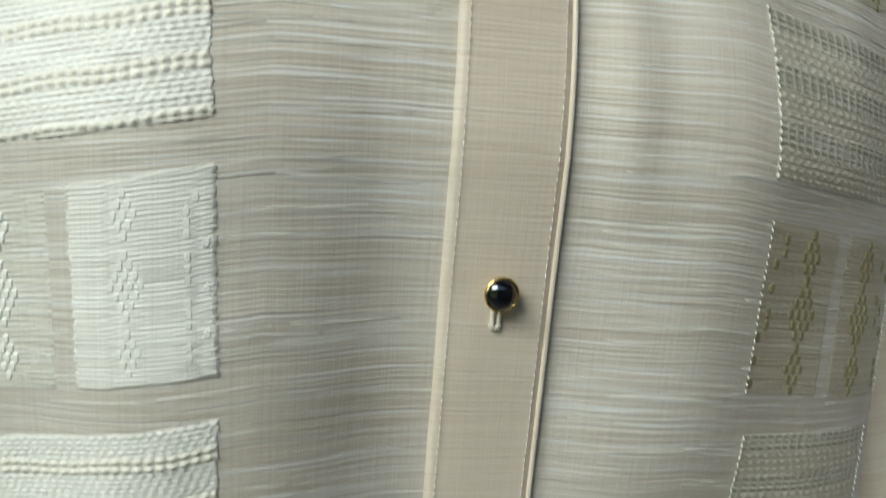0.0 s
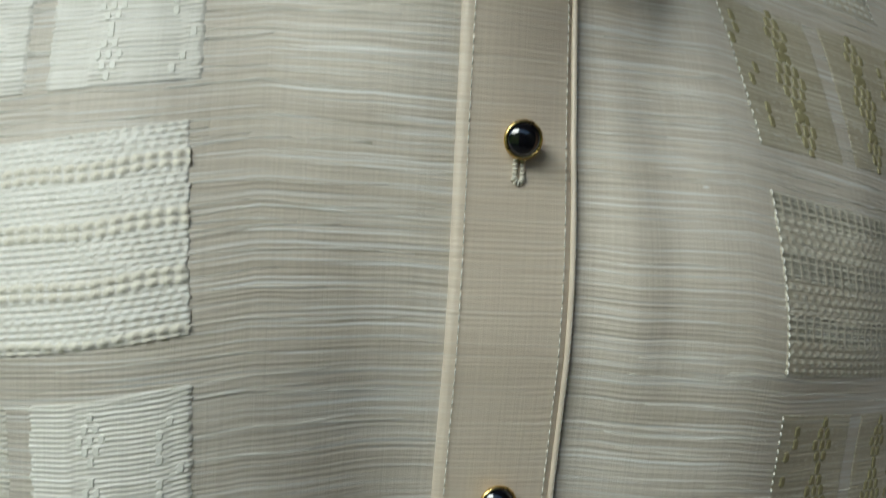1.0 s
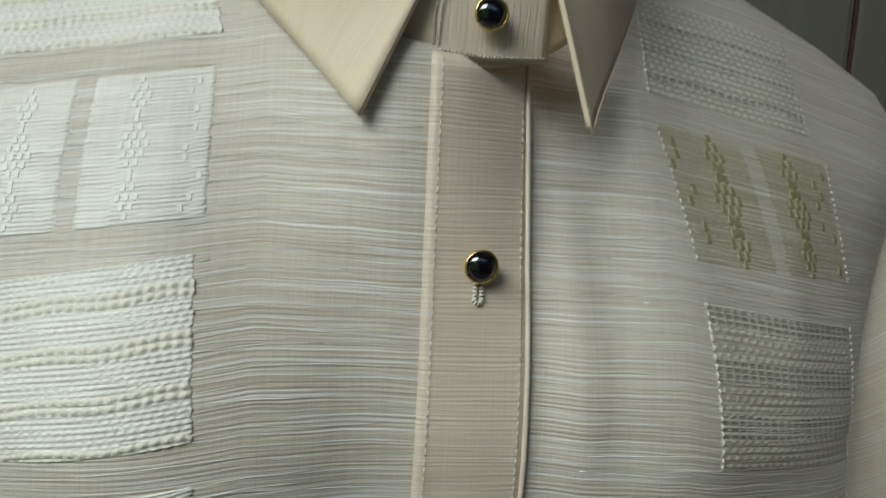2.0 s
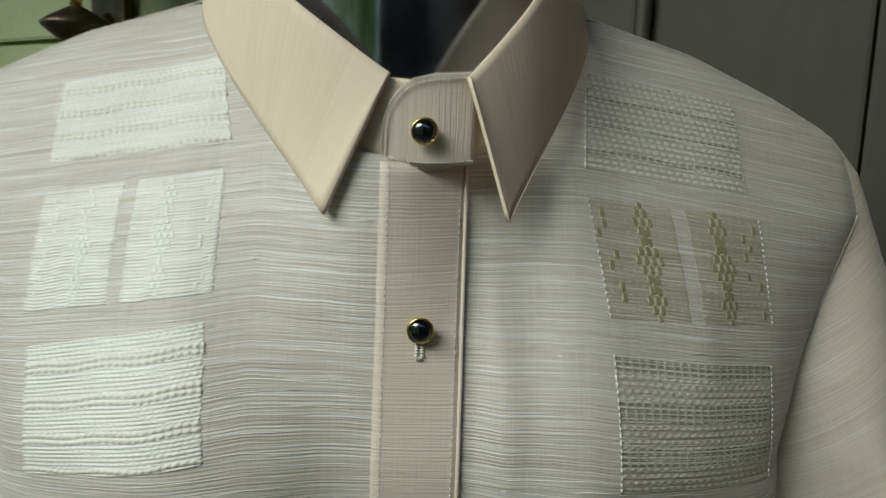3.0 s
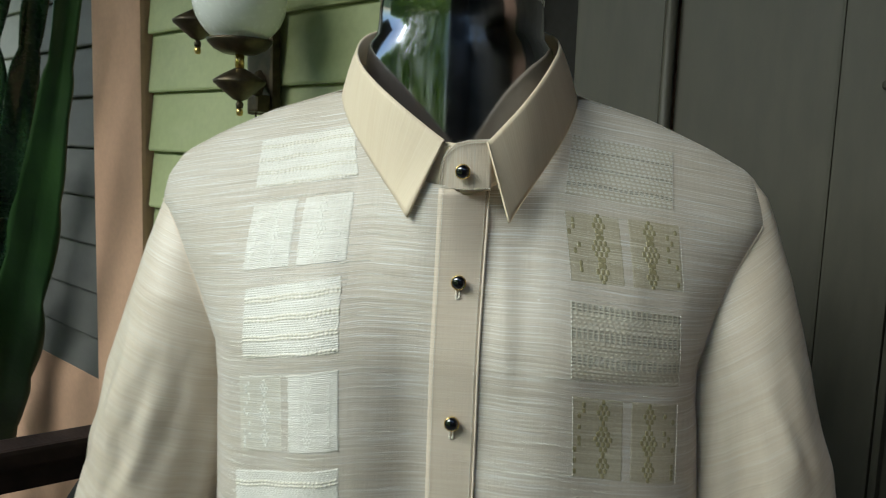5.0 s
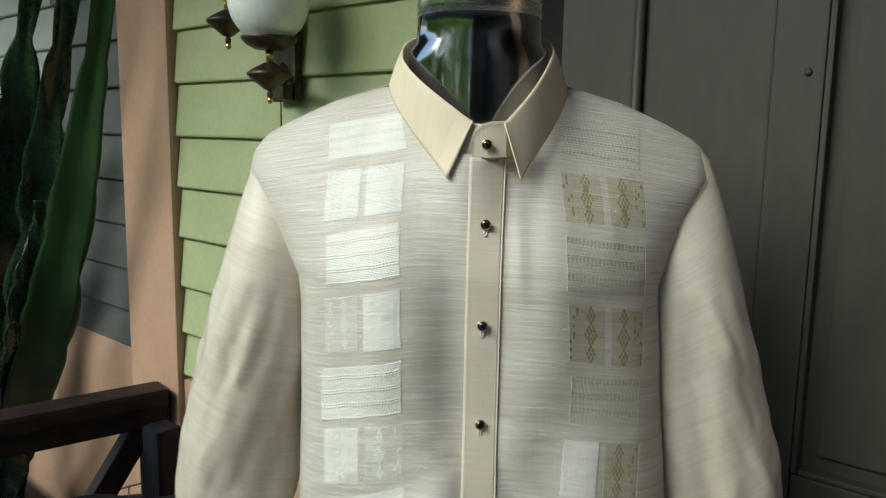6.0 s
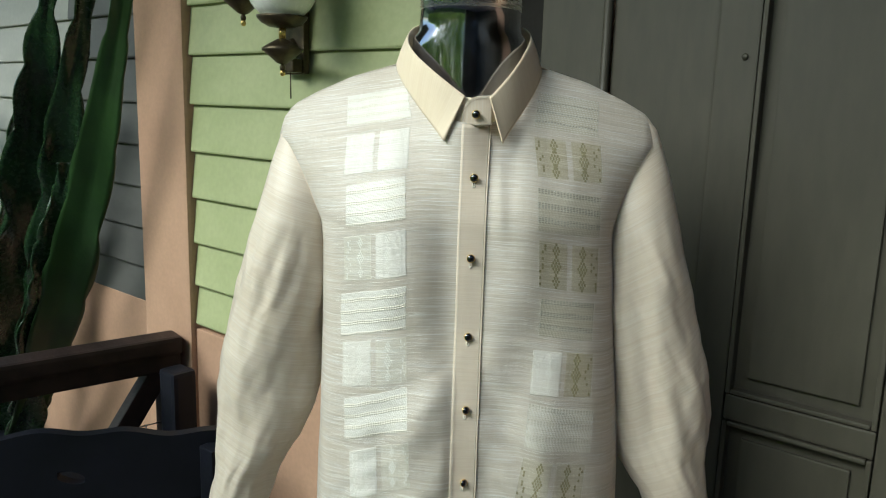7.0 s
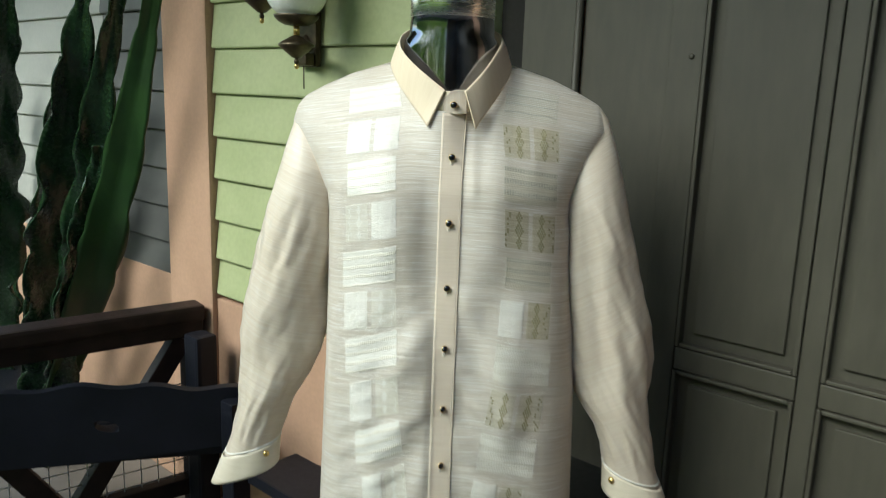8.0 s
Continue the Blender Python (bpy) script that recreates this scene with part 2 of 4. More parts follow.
def sheet(points, thick, closed=False):
    """A cloth or board from a grid of points [row][col]: two faces and a rim. Returns verts, faces."""
    p = np.array(points, float)
    r, c, _ = p.shape
    if closed:
        du = np.roll(p, -1, 1) - np.roll(p, 1, 1)
    else:
        du = np.gradient(p, axis=1)
    dv = np.gradient(p, axis=0)
    n = np.cross(du, dv)
    n /= np.linalg.norm(n, axis=2, keepdims=True) + 1e-12
    q = p - n * thick
    verts = np.concatenate([p.reshape(-1, 3), q.reshape(-1, 3)])
    off = r * c
    faces = []
    cols = c if closed else c - 1
    for i in range(r - 1):
        for j in range(cols):
            a, b2, d, e = i * c + j, i * c + (j + 1) % c, (i + 1) * c + (j + 1) % c, (i + 1) * c + j
            faces.append((a, b2, d, e))
            faces.append((off + e, off + d, off + b2, off + a))
    for j in range(cols):
        a, b2 = j, (j + 1) % c
        faces.append((a, off + a, off + b2, b2))
        a, b2 = (r - 1) * c + j, (r - 1) * c + (j + 1) % c
        faces.append((a, b2, off + b2, off + a))
    if not closed:
        for i in range(r - 1):
            a, b2 = i * c, (i + 1) * c
            faces.append((a, b2, off + b2, off + a))
            a, b2 = i * c + c - 1, (i + 1) * c + c - 1
            faces.append((a, off + a, off + b2, b2))
    return verts, faces


def revolve(profile, seg=24, centre=(0, 0, 0)):
    """A turned solid round z from (radius, height) pairs, as a bmesh."""
    bm = bmesh.new()
    rings = []
    for r, z in profile:
        if r < 1e-6:
            rings.append([bm.verts.new((centre[0], centre[1], centre[2] + z))])
        else:
            rings.append([bm.verts.new((centre[0] + r * math.cos(2 * math.pi * k / seg), centre[1] + r * math.sin(2 * math.pi * k / seg), centre[2] + z)) for k in range(seg)])
    for a, b in zip(rings, rings[1:]):
        for k in range(seg):
            f = [a[k % len(a)], a[(k + 1) % len(a)], b[(k + 1) % len(b)], b[k % len(b)]]
            f = list(dict.fromkeys(f))
            if len(f) > 2:
                bm.faces.new(f)
    for ring in (rings[0], rings[-1]):
        if len(ring) > 2:
            bm.faces.new(ring)
    return bm


def tube(path, radius, sides=8):
    """A tube along points, as verts and faces; radius a number or one for each point."""
    pts = [Vector(p) for p in path]
    rad = radius if isinstance(radius, (list, tuple)) else [radius] * len(pts)
    verts, faces = [], []
    for i, p in enumerate(pts):
        d = (pts[min(i + 1, len(pts) - 1)] - pts[max(i - 1, 0)]).normalized()
        a = d.cross(Vector((0, 0, 1)) if abs(d.z) < 0.9 else Vector((1, 0, 0))).normalized()
        b = d.cross(a)
        for k in range(sides):
            w = 2 * math.pi * k / sides
            verts.append(p + rad[i] * (a * math.cos(w) + b * math.sin(w)))
    for i in range(len(pts) - 1):
        for k in range(sides):
            faces.append((i * sides + k, i * sides + (k + 1) % sides, (i + 1) * sides + (k + 1) % sides, (i + 1) * sides + k))
    faces.append(tuple(range(sides - 1, -1, -1)))
    faces.append(tuple((len(pts) - 1) * sides + k for k in range(sides)))
    return verts, faces


def box(bm, lo, hi, bevel=0.0):
    """A bevelled block between two corners, added to bm."""
    r = bmesh.ops.create_cube(bm, size=1.0)
    vs = r["verts"]
    for v in vs:
        for k in range(3):
            v.co[k] = lo[k] + (v.co[k] + 0.5) * (hi[k] - lo[k])
    if bevel:
        es = list({e for v in vs for e in v.link_edges})
        bmesh.ops.bevel(bm, geom=es, offset=bevel, segments=2, affect="EDGES", profile=0.7)
    return bm


def block(name, lo, hi, mat, parent=None, label="", bevel=0.004):
    return part(name, box(bmesh.new(), lo, hi, bevel), mat, parent, label)


def smooth01(t):
    t = min(1.0, max(0.0, t))
    return t * t * (3 - 2 * t)


def curve_at(table, k):
    """Reads a table of (key, value) pairs, smoothly between its keys."""
    table = sorted(table)
    return float(np.interp(k, [a for a, _ in table], [b for _, b in table]))


# ---- the facade: u along it, n out of it, z up ----
FACADE = pose(-1.06, 1.145, 0, 0, 0, -28.5) 


def build_facade():
    # x along the wall, y into it, z up
    wall = thing("wall_north", "pale green clapboard house wall with a salmon plaster post", "wall", FACADE, kind="structure")
    block("core", (-3.2, 0.03, 0), (4.2, 0.18, 2.7), PINK, wall, bevel=0)
    block("plinth", (0.0, -0.012, 0.0), (1.15, 0.03, 0.80), PINK, wall, "salmon plaster plinth", 0.006)
    block("plinth", (-3.2, -0.004, 0.0), (-0.285, 0.03, 0.825), PINK, wall, "salmon plaster plinth", 0.006)
    block("post", (-0.28, -0.03, 0.0), (0.0, 0.03, 2.6), PINK, wall, "salmon plaster post", 0.012)
    for x, z in ((-0.072, 0.686), (-0.060, 0.610)):
        nail = revolve([(0.0, 0.0), (0.005, 0.0), (0.0065, -0.003), (0, -0.005)], 12)
        bmesh.ops.rotate(nail, verts=nail.verts, matrix=Matrix.Rotation(radians(-90), 3, "X"))
        bmesh.ops.translate(nail, verts=nail.verts, vec=(x, -0.0305, z))
        part("nail", nail, DARKGAP, wall, "dark nail head", True)
    edges = [0.817, 0.942, 1.075, 1.215, 1.354, 1.493, 1.635, 1.775, 1.915, 2.055, 2.195, 2.335, 2.475, 2.6]
    rng = random.Random(4)
    # left of the post: boards in a painted shade tone, then the whiter ones
    for x0, x1, mat, face in ((0.004, 1.155, GREEN, 0.0), (-0.80, -0.284, SHADEBOARD, 0.012), (-3.2, -0.804, WHITEBOARD, 0.012)):
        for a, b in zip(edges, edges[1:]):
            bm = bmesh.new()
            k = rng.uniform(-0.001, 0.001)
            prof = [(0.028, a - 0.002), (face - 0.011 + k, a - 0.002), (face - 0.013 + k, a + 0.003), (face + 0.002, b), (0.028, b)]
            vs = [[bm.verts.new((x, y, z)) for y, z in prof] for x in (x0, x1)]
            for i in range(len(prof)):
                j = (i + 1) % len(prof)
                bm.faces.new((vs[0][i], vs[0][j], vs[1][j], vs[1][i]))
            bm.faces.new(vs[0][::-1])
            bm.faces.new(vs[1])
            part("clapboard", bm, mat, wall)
    return wall


def build_door():
    door = thing("door_1", "dark olive painted panelled wooden double door, closed", "door", FACADE, kind="structure")
    block("jamb", (1.157, 0.020, 0.0), (1.235, 0.028, 2.5), DARKGAP, door, "near-black timber jamb", 0.003)
    for a, b in ((1.237, 1.368), (1.580, 1.648), (1.884, 1.920), (2.16, 2.23)):
        block("stile", (a, -0.006, 0.02), (b, 0.028, 2.45), DOORPAINT, door)
    block("stile", (1.384, 0.004, 0.02), (1.577, 0.028, 2.45), DOORPAINT, door)
    cover, fs = tube([(1.376, -0.004, 0.02), (1.376, -0.004, 2.45)], 0.008, 10)
    mesh_ob("astragal", cover, fs, DOORPAINT, door)
    for a, b in ((1.650, 1.882), (1.922, 2.158)):
        block("rail", (a, -0.006, 0.995), (b, 0.028, 1.040), DOORPAINT, door)
        block("rail", (a, -0.006, 0.02), (b, 0.028, 0.22), DOORPAINT, door)
        block("rail", (a, -0.006, 2.25), (b, 0.028, 2.45), DOORPAINT, door)
        for z0, z1 in ((0.222, 0.993), (1.042, 2.248)):
            panel = block("panel", (a + 0.001, 0.012, z0), (b - 0.001, 0.026, z1), DOORPAINT, door, bevel=0)
            w = 0.030
            block("field", (a + w, 0.004, z0 + w), (b - w, 0.0118, z1 - w), DOORPAINT, panel, bevel=0.003)
            for lo, hi in (((a, z0), (a + 0.008, z1)), ((b - 0.008, z0), (b, z1)), ((a + 0.009, z0), (b - 0.009, z0 + 0.008)), ((a + 0.009, z1 - 0.008), (b - 0.009, z1))):
                block("moulding", (lo[0], -0.009, lo[1]), (hi[0], 0.0118, hi[1]), DOORPAINT, panel, bevel=0.003)
    nail = revolve([(0.0, 0.0), (0.004, 0.0), (0.0055, -0.002), (0.0035, -0.004), (0, -0.0045)], 14)
    bmesh.ops.rotate(nail, verts=nail.verts, matrix=Matrix.Rotation(radians(-90), 3, "X"))
    bmesh.ops.translate(nail, verts=nail.verts, vec=(1.628, -0.006, 1.60))
    part("nail", nail, DOORPAINT, door, "painted nail head", True)
    return door


def build_setting():
    ground = mesh_ob("ground", [(-400, -400, -0.32), (400, -400, -0.32), (400, 400, -0.32), (-400, 400, -0.32)], [(0, 1, 2, 3)], GRASS, smooth=False)
    tagged(ground, "green lawn around the porch", "ground", kind="structure")
    floor = block("floor", (-3.2, -2.6, -0.30), (4.2, 0.20, 0.0), FLOOR, bevel=0.01)
    floor.matrix_world = FACADE
    tagged(floor, "worn painted porch floor", "floor", kind="structure")
    # ceiling out of view: its depth and dark tone limit light from above
    ceiling = block("ceiling", (-3.2, -1.45, 2.62), (4.2, 0.20, 2.72), CEIL, bevel=0.01)
    ceiling.matrix_world = FACADE
    tagged(ceiling, "unseen dark porch ceiling, added to cut the top light", "ceiling", kind="structure")
    # unseen wall, added dark to hold back bounce and fill on the right
    side = block("wall_east", (4.05, -2.6, 0.0), (4.2, 0.028, 2.60), DOORPAINT, bevel=0.01)
    side.matrix_world = FACADE
    tagged(side, "unseen dark end wall, added to cut fill light from the right", "wall", kind="structure")
    # unseen wall behind the camera, added so the neck mirrors dark there
    south = block("wall_south", (2.55, -2.75, 0.0), (4.2, -2.605, 2.60), DOORPAINT, bevel=0.01)
    south.matrix_world = FACADE
    tagged(south, "unseen dark wall, added for the dark side of the neck's reflection", "wall", kind="structure")


build_setting()
build_facade()
build_door()

# ---- the shirt, in its own frame: x across, y to the back, z up ----
SHIRT = pose(-0.0167, 0.1188, 0, 0, 0, 8)
RIDGE = 0.004
EDGE = 0.272
HEM = 0.66
SHOULDER = [(0.0, 1.59), (0.085, 1.570), (0.10, 1.566), (0.166, 1.546), (0.215, 1.524), (0.25, 1.505), (0.265, 1.485), (0.272, 1.462)]


def middle(z):
    """The body hangs a little to one side of the placket."""
    return curve_at([(0.6, 0.0), (1.05, -0.001), (1.3, -0.010), (1.42, -0.018), (1.7, -0.018)], z)


def half_width(z):
    return curve_at([(0.6, 0.236), (1.0, 0.2225), (1.2, 0.211), (1.32, 0.206), (1.35, 0.209), (1.39, 0.229), (1.43, 0.254), (1.46, EDGE), (1.7, EDGE)], z)


def neck_share(x):
    return 0.5 * (1 + math.cos(math.pi * min(1.0, abs(x) / 0.115)))


def neckline(x):
    k = neck_share(x)
    side = curve_at(SHOULDER, max(abs(x), 0.085))
    return RIDGE - 0.121 * k, side + (1.490 - side) * k


def column_top(x, z):
    xt = (x - middle(z)) / half_width(z) * EDGE
    if abs(xt) < 0.115:
        y, zt = neckline(xt)
        return y, zt, 0.20 - 0.08 * neck_share(xt)
    return RIDGE, curve_at(SHOULDER, abs(xt)), 0.20


def bell(x, z, cx, cz, sx, sz):
    return math.exp(-((x - cx) / sx) ** 2 - ((z - cz) / sz) ** 2)


def crease(x, z, x0, z0, x1, z1, width):
    """A soft ridge along a line on the shirt front."""
    dx, dz = x1 - x0, z1 - z0
    n = dx * dx + dz * dz
    t = ((x - x0) * dx + (z - z0) * dz) / n
    off = math.hypot(x - x0 - t * dx, z - z0 - t * dz)
    along = max(0.0, abs(t - 0.5) - 0.35) / 0.35
    return math.exp(-(off / width) ** 2 - along ** 2 * 2)


FOLDS = [(0.025, 1.20, 0.10, 1.06, 0.018, 0.006), (0.022, 1.09, 0.09, 0.97, 0.020, 0.007), (-0.03, 1.15, -0.09, 1.06, 0.020, 0.007),
         (-0.025, 1.03, -0.10, 0.93, 0.022, 0.0065), (0.02, 0.97, 0.08, 0.86, 0.022, 0.0065), (-0.02, 0.90, -0.09, 0.80, 0.022, 0.008),
         (0.030, 1.47, 0.036, 1.36, 0.008, 0.004), (-0.10, 1.52, -0.15, 1.44, 0.016, 0.004), (0.11, 1.53, 0.17, 1.46, 0.016, 0.004)]


def drape(x, z):
    """How far the cloth stands out from the plain body, in metres."""
    low = smooth01((1.45 - z) / 0.5)
    d = 0.0135 * bell(x, z, -0.092, 1.285, 0.045, 0.11) + 0.010 * bell(x, z, 0.070, 1.34, 0.04, 0.12)
    d += -0.002 * bell(x, z, -0.036, 1.31, 0.020, 0.12) + 0.007 * bell(x, z, -0.05, 1.06, 0.05, 0.09) - 0.005 * bell(x, z, 0.05, 1.12, 0.03, 0.10)
    d += 0.0050 * low * noise.noise(Vector((x * 11, z * 4.0 + x * 3, 1.7)))
    d += 0.004 * noise.noise(Vector((x * 22, z * 7.0, 5.2)))
    d += 0.0022 * low * math.sin(55 * x + 9 * z + 4 * noise.noise(Vector((x * 6, z * 5, 9))))
    d += sum(0.7 * amp * crease(x, z, *line, width) for *line, width, amp in FOLDS)
    d += 0.0022 * low * noise.noise(Vector((x * 13, z * 48 + abs(x) * 26, 2.4)))
    calm = 1 - 0.75 * math.exp(-(x / 0.022) ** 4)
    return d * calm


def front_y(x, z):
    r = min(1.0, abs(x - middle(z)) / half_width(z))
    deep = curve_at([(0.6, 0.162), (1.0, 0.150), (1.12, 0.149), (1.22, 0.140), (1.32, 0.141), (1.36, 0.142), (1.42, 0.136), (1.6, 0.132)], z)
    base = RIDGE - deep * (1 - r ** 3.1) ** (1 / 3.1) - drape(x, z) * (1 - r ** 6)
    ytop, ztop, h = column_top(x, z)
    t = min(1.0, max(0.0, (ztop - z) / h))
    g = 0.55 * smooth01(t) + 0.45 * math.sqrt(1 - (1 - t) ** 2)
    return ytop + (base - ytop) * g


def back_y(x, z):
    r = min(1.0, abs(x - middle(z)) / half_width(z))
    base = RIDGE + 0.10 * (1 - r ** 2.2) ** (1 / 2.2)
    ztop = curve_at(SHOULDER, r * EDGE)
    t = min(1.0, max(0.0, (ztop - z) / 0.16))
    return RIDGE + (base - RIDGE) * math.sqrt(1 - (1 - t) ** 2)


def sag(x):
    """How much the weave drops away from the placket, in metres."""
    return 0.16 * max(0.0, abs(x) - 0.07)


def on_front(x, v, out=0.0):
    """A point of the shirt front where the weave's height is v, out metres in front of the cloth."""
    z = v - sag(x)
    e = 0.002
    y = front_y(x, z)
    nx = (front_y(x + e, z) - front_y(x - e, z)) / (2 * e)
    nz = (front_y(x, z + e) - front_y(x, z - e)) / (2 * e)
    n = Vector((nx, -1, nz)).normalized()
    return Vector((x, y, z)) + n * out


shirt = thing("shirt", "ivory woven long-sleeved formal shirt with embroidered panels, worn by a mannequin", "shirt", SHIRT)


def build_body():
    cols, rows = 141, 190
    pts, uvs = [], []
    for i in range(rows):
        t = i / (rows - 1)
        t = 1 - (1 - t) ** 1.25
        row = []
        for j in range(cols):
            s = -1 + 2 * j / (cols - 1)
            xt = s * EDGE
            ztop = neckline(xt)[1] if abs(xt) < 0.115 else curve_at(SHOULDER, abs(xt))
            z = HEM + (ztop - HEM) * t
            x = middle(z) + s * half_width(z)
            row.append((x, front_y(x, z), z))
            uvs.append((x, z + sag(x)))
        pts.append(row)
    v, f = sheet(pts, 0.0008)
    mesh_ob("front", v, [q[::-1] for q in f], CLOTH, shirt, "sheer ivory shirt front", uvs + uvs)
    pts, uvs = [], []
    for i in range(70):
        t = 1 - (1 - i / 69) ** 1.6
        row = []
        for j in range(61):
            s = -1 + 2 * j / 60
            xt = s * EDGE
            ztop = curve_at(SHOULDER, abs(xt))
            z = HEM + (ztop - HEM) * t
            x = middle(z) + s * half_width(z)
            row.append((x, back_y(x, z), z))
            uvs.append((x, z))
        pts.append(row)
    v, f = sheet(pts, 0.0008)
    mesh_ob("back", v, f, CLOTH, shirt, "", uvs + uvs)


OUTER = [(1.500, 0.250), (1.485, 0.263), (1.465, 0.271), (1.42, 0.286), (1.36, 0.302), (1.24, 0.334), (1.14, 0.361), (1.08, 0.367), (1.02, 0.364), (0.96, 0.372), (0.90, 0.384), (0.865, 0.398)]
INNER = [(1.500, 0.240), (1.485, 0.232), (1.465, 0.220), (1.42, 0.198), (1.36, 0.186), (1.24, 0.196), (1.14, 0.208), (1.06, 0.218), (1.0, 0.240), (0.95, 0.272), (0.90, 0.288), (0.865, 0.296)]


SLEEVE_DEEP = [(1.50, 0.006), (1.46, 0.018), (1.44, 0.028), (1.42, 0.040), (1.38, 0.058), (1.34, 0.068), (1.28, 0.075), (1.2, 0.075), (1.0, 0.064), (0.865, 0.048)]
SLEEVE_MID = [(1.50, 0.002), (1.3, -0.004), (1.1, -0.010), (0.865, -0.030)]


def sleeve_point(side, z, a, seed):
    xo, xi = curve_at(OUTER, z), curve_at(INNER, z)
    xc, rx = (xo + xi) / 2, (xo - xi) / 2
    ry = curve_at(SLEEVE_DEEP, z)
    yc = curve_at(SLEEVE_MID, z)
    tilt = curve_at([(1.49, 0.0), (1.1, 0.02), (0.95, 0.2), (0.865, 0.32)], z)
    c, s = math.cos(a), math.sin(a)
    low = smooth01((1.40 - z) / 0.15)
    ripple = 0.0075 * low * noise.noise(Vector((2.2 * c + seed, 2.2 * s, z * 9 + c * 1.5)))
    ripple += 0.0022 * low * noise.noise(Vector((2 * c, 2 * s + seed, z * 30 + side * c * 5)))
    ripple += 0.0010 * low * noise.noise(Vector((5 * c + seed, 5 * s, z * 46 - side * c * 5)))
    end = smooth01((z - 0.865) / 0.06)
    ripple *= end
    x = xc + (rx + ripple) * c
    return (side * x - 0.015, yc + (ry + ripple) * s, z - tilt * (x - xc))


def build_sleeve(side):
    seed = 3.1 if side > 0 else 11.4
    n, rows = 96, 170
    pts, uvs = [], []
    for i in range(rows):
        z = 1.500 + (0.865 - 1.500) * i / (rows - 1)
        row = []
        for k in range(n):
            a = -2 * math.pi * k / n * side
            row.append(sleeve_point(side, z, a, seed))
            w = row[-1]
            uvs.append((w[0] * 0.8 + w[1], w[2] * 0.93 - (0.60 if side > 0 else -0.30) * w[0]))
        pts.append(row)
    v, f = sheet(pts, 0.0008, True)
    mesh_ob("sleeve", v, f, SLEEVE, shirt, "long ivory sleeve with slanting slubs", uvs + uvs)
    # cuff: a stiff band, slightly flared and slanted
    pts, uvs = [], []
    for i in range(10):
        t = i / 9
        row = []
        for k in range(n):
            a = -2 * math.pi * k / n * side
            c, s = math.cos(a), math.sin(a)
            xc, rx = 0.347 + 0.012 * t, 0.0525 + 0.010 * t
            x = xc + rx * math.copysign(abs(c) ** 0.8, c)
            y = -0.030 - 0.004 * t + 0.048 * math.copysign(abs(s) ** 0.9, s)
            row.append((side * x - 0.015, y, 0.868 - 0.052 * t - 0.33 * (x - xc)))
            uvs.append((x + y, row[-1][2]))
        pts.append(row)
    v, f = sheet(pts, 0.0016, True)
    cuff = mesh_ob("cuff", v, f, CUFF, shirt, "plain stiff ivory cuff", uvs + uvs)
    ring = [sleeve_point(side, 0.872, 2 * math.pi * k / 40, seed) for k in range(41)]
    v, f = tube(ring, 0.0017, 6)
    mesh_ob("cuff_seam", v, f, RIB, cuff)
    bm = revolve([(0, 0), (0.005, 0), (0.0058, 0.0015), (0.004, 0.004), (0, 0.0045)], 16)
    link = part("cuff_button", bm, BRASS, cuff, "small gold cuff button", True)
    link.matrix_local = pose(side * 0.308 - 0.015, -0.067, 0.868, 78, 0, -30 * side)


def build_armhole(side):
    """The stitched seam where sleeve and body meet."""
    path = []
    for i in range(34):
        z = 1.462 - 0.115 * i / 33
        xo, xi = curve_at(OUTER, z), curve_at(INNER, z)
        xc, rx = (xo + xi) / 2, (xo - xi) / 2
        ry, yc = curve_at(SLEEVE_DEEP, z), curve_at(SLEEVE_MID, z)
        x = half_width(z) - 0.0015
        while x > 0.17:
            c = max(-1.0, min(1.0, (x - xc) / rx))
            w = side * x - 0.015
            if front_y(w, z) < yc - ry * math.sqrt(1 - c * c):
                break
            x -= 0.001
        w = side * x - 0.015
        path.append((w, front_y(w, z) - 0.0004, z))
    p = np.array(path)
    for _ in range(4):
        p[1:-1] = (p[:-2] + 2 * p[1:-1] + p[2:]) / 4
    v, f = tube([tuple(q) for q in p], 0.0008, 6)
    mesh_ob("armhole_seam", v, f, PLACKET, shirt, "stitched armhole seam")


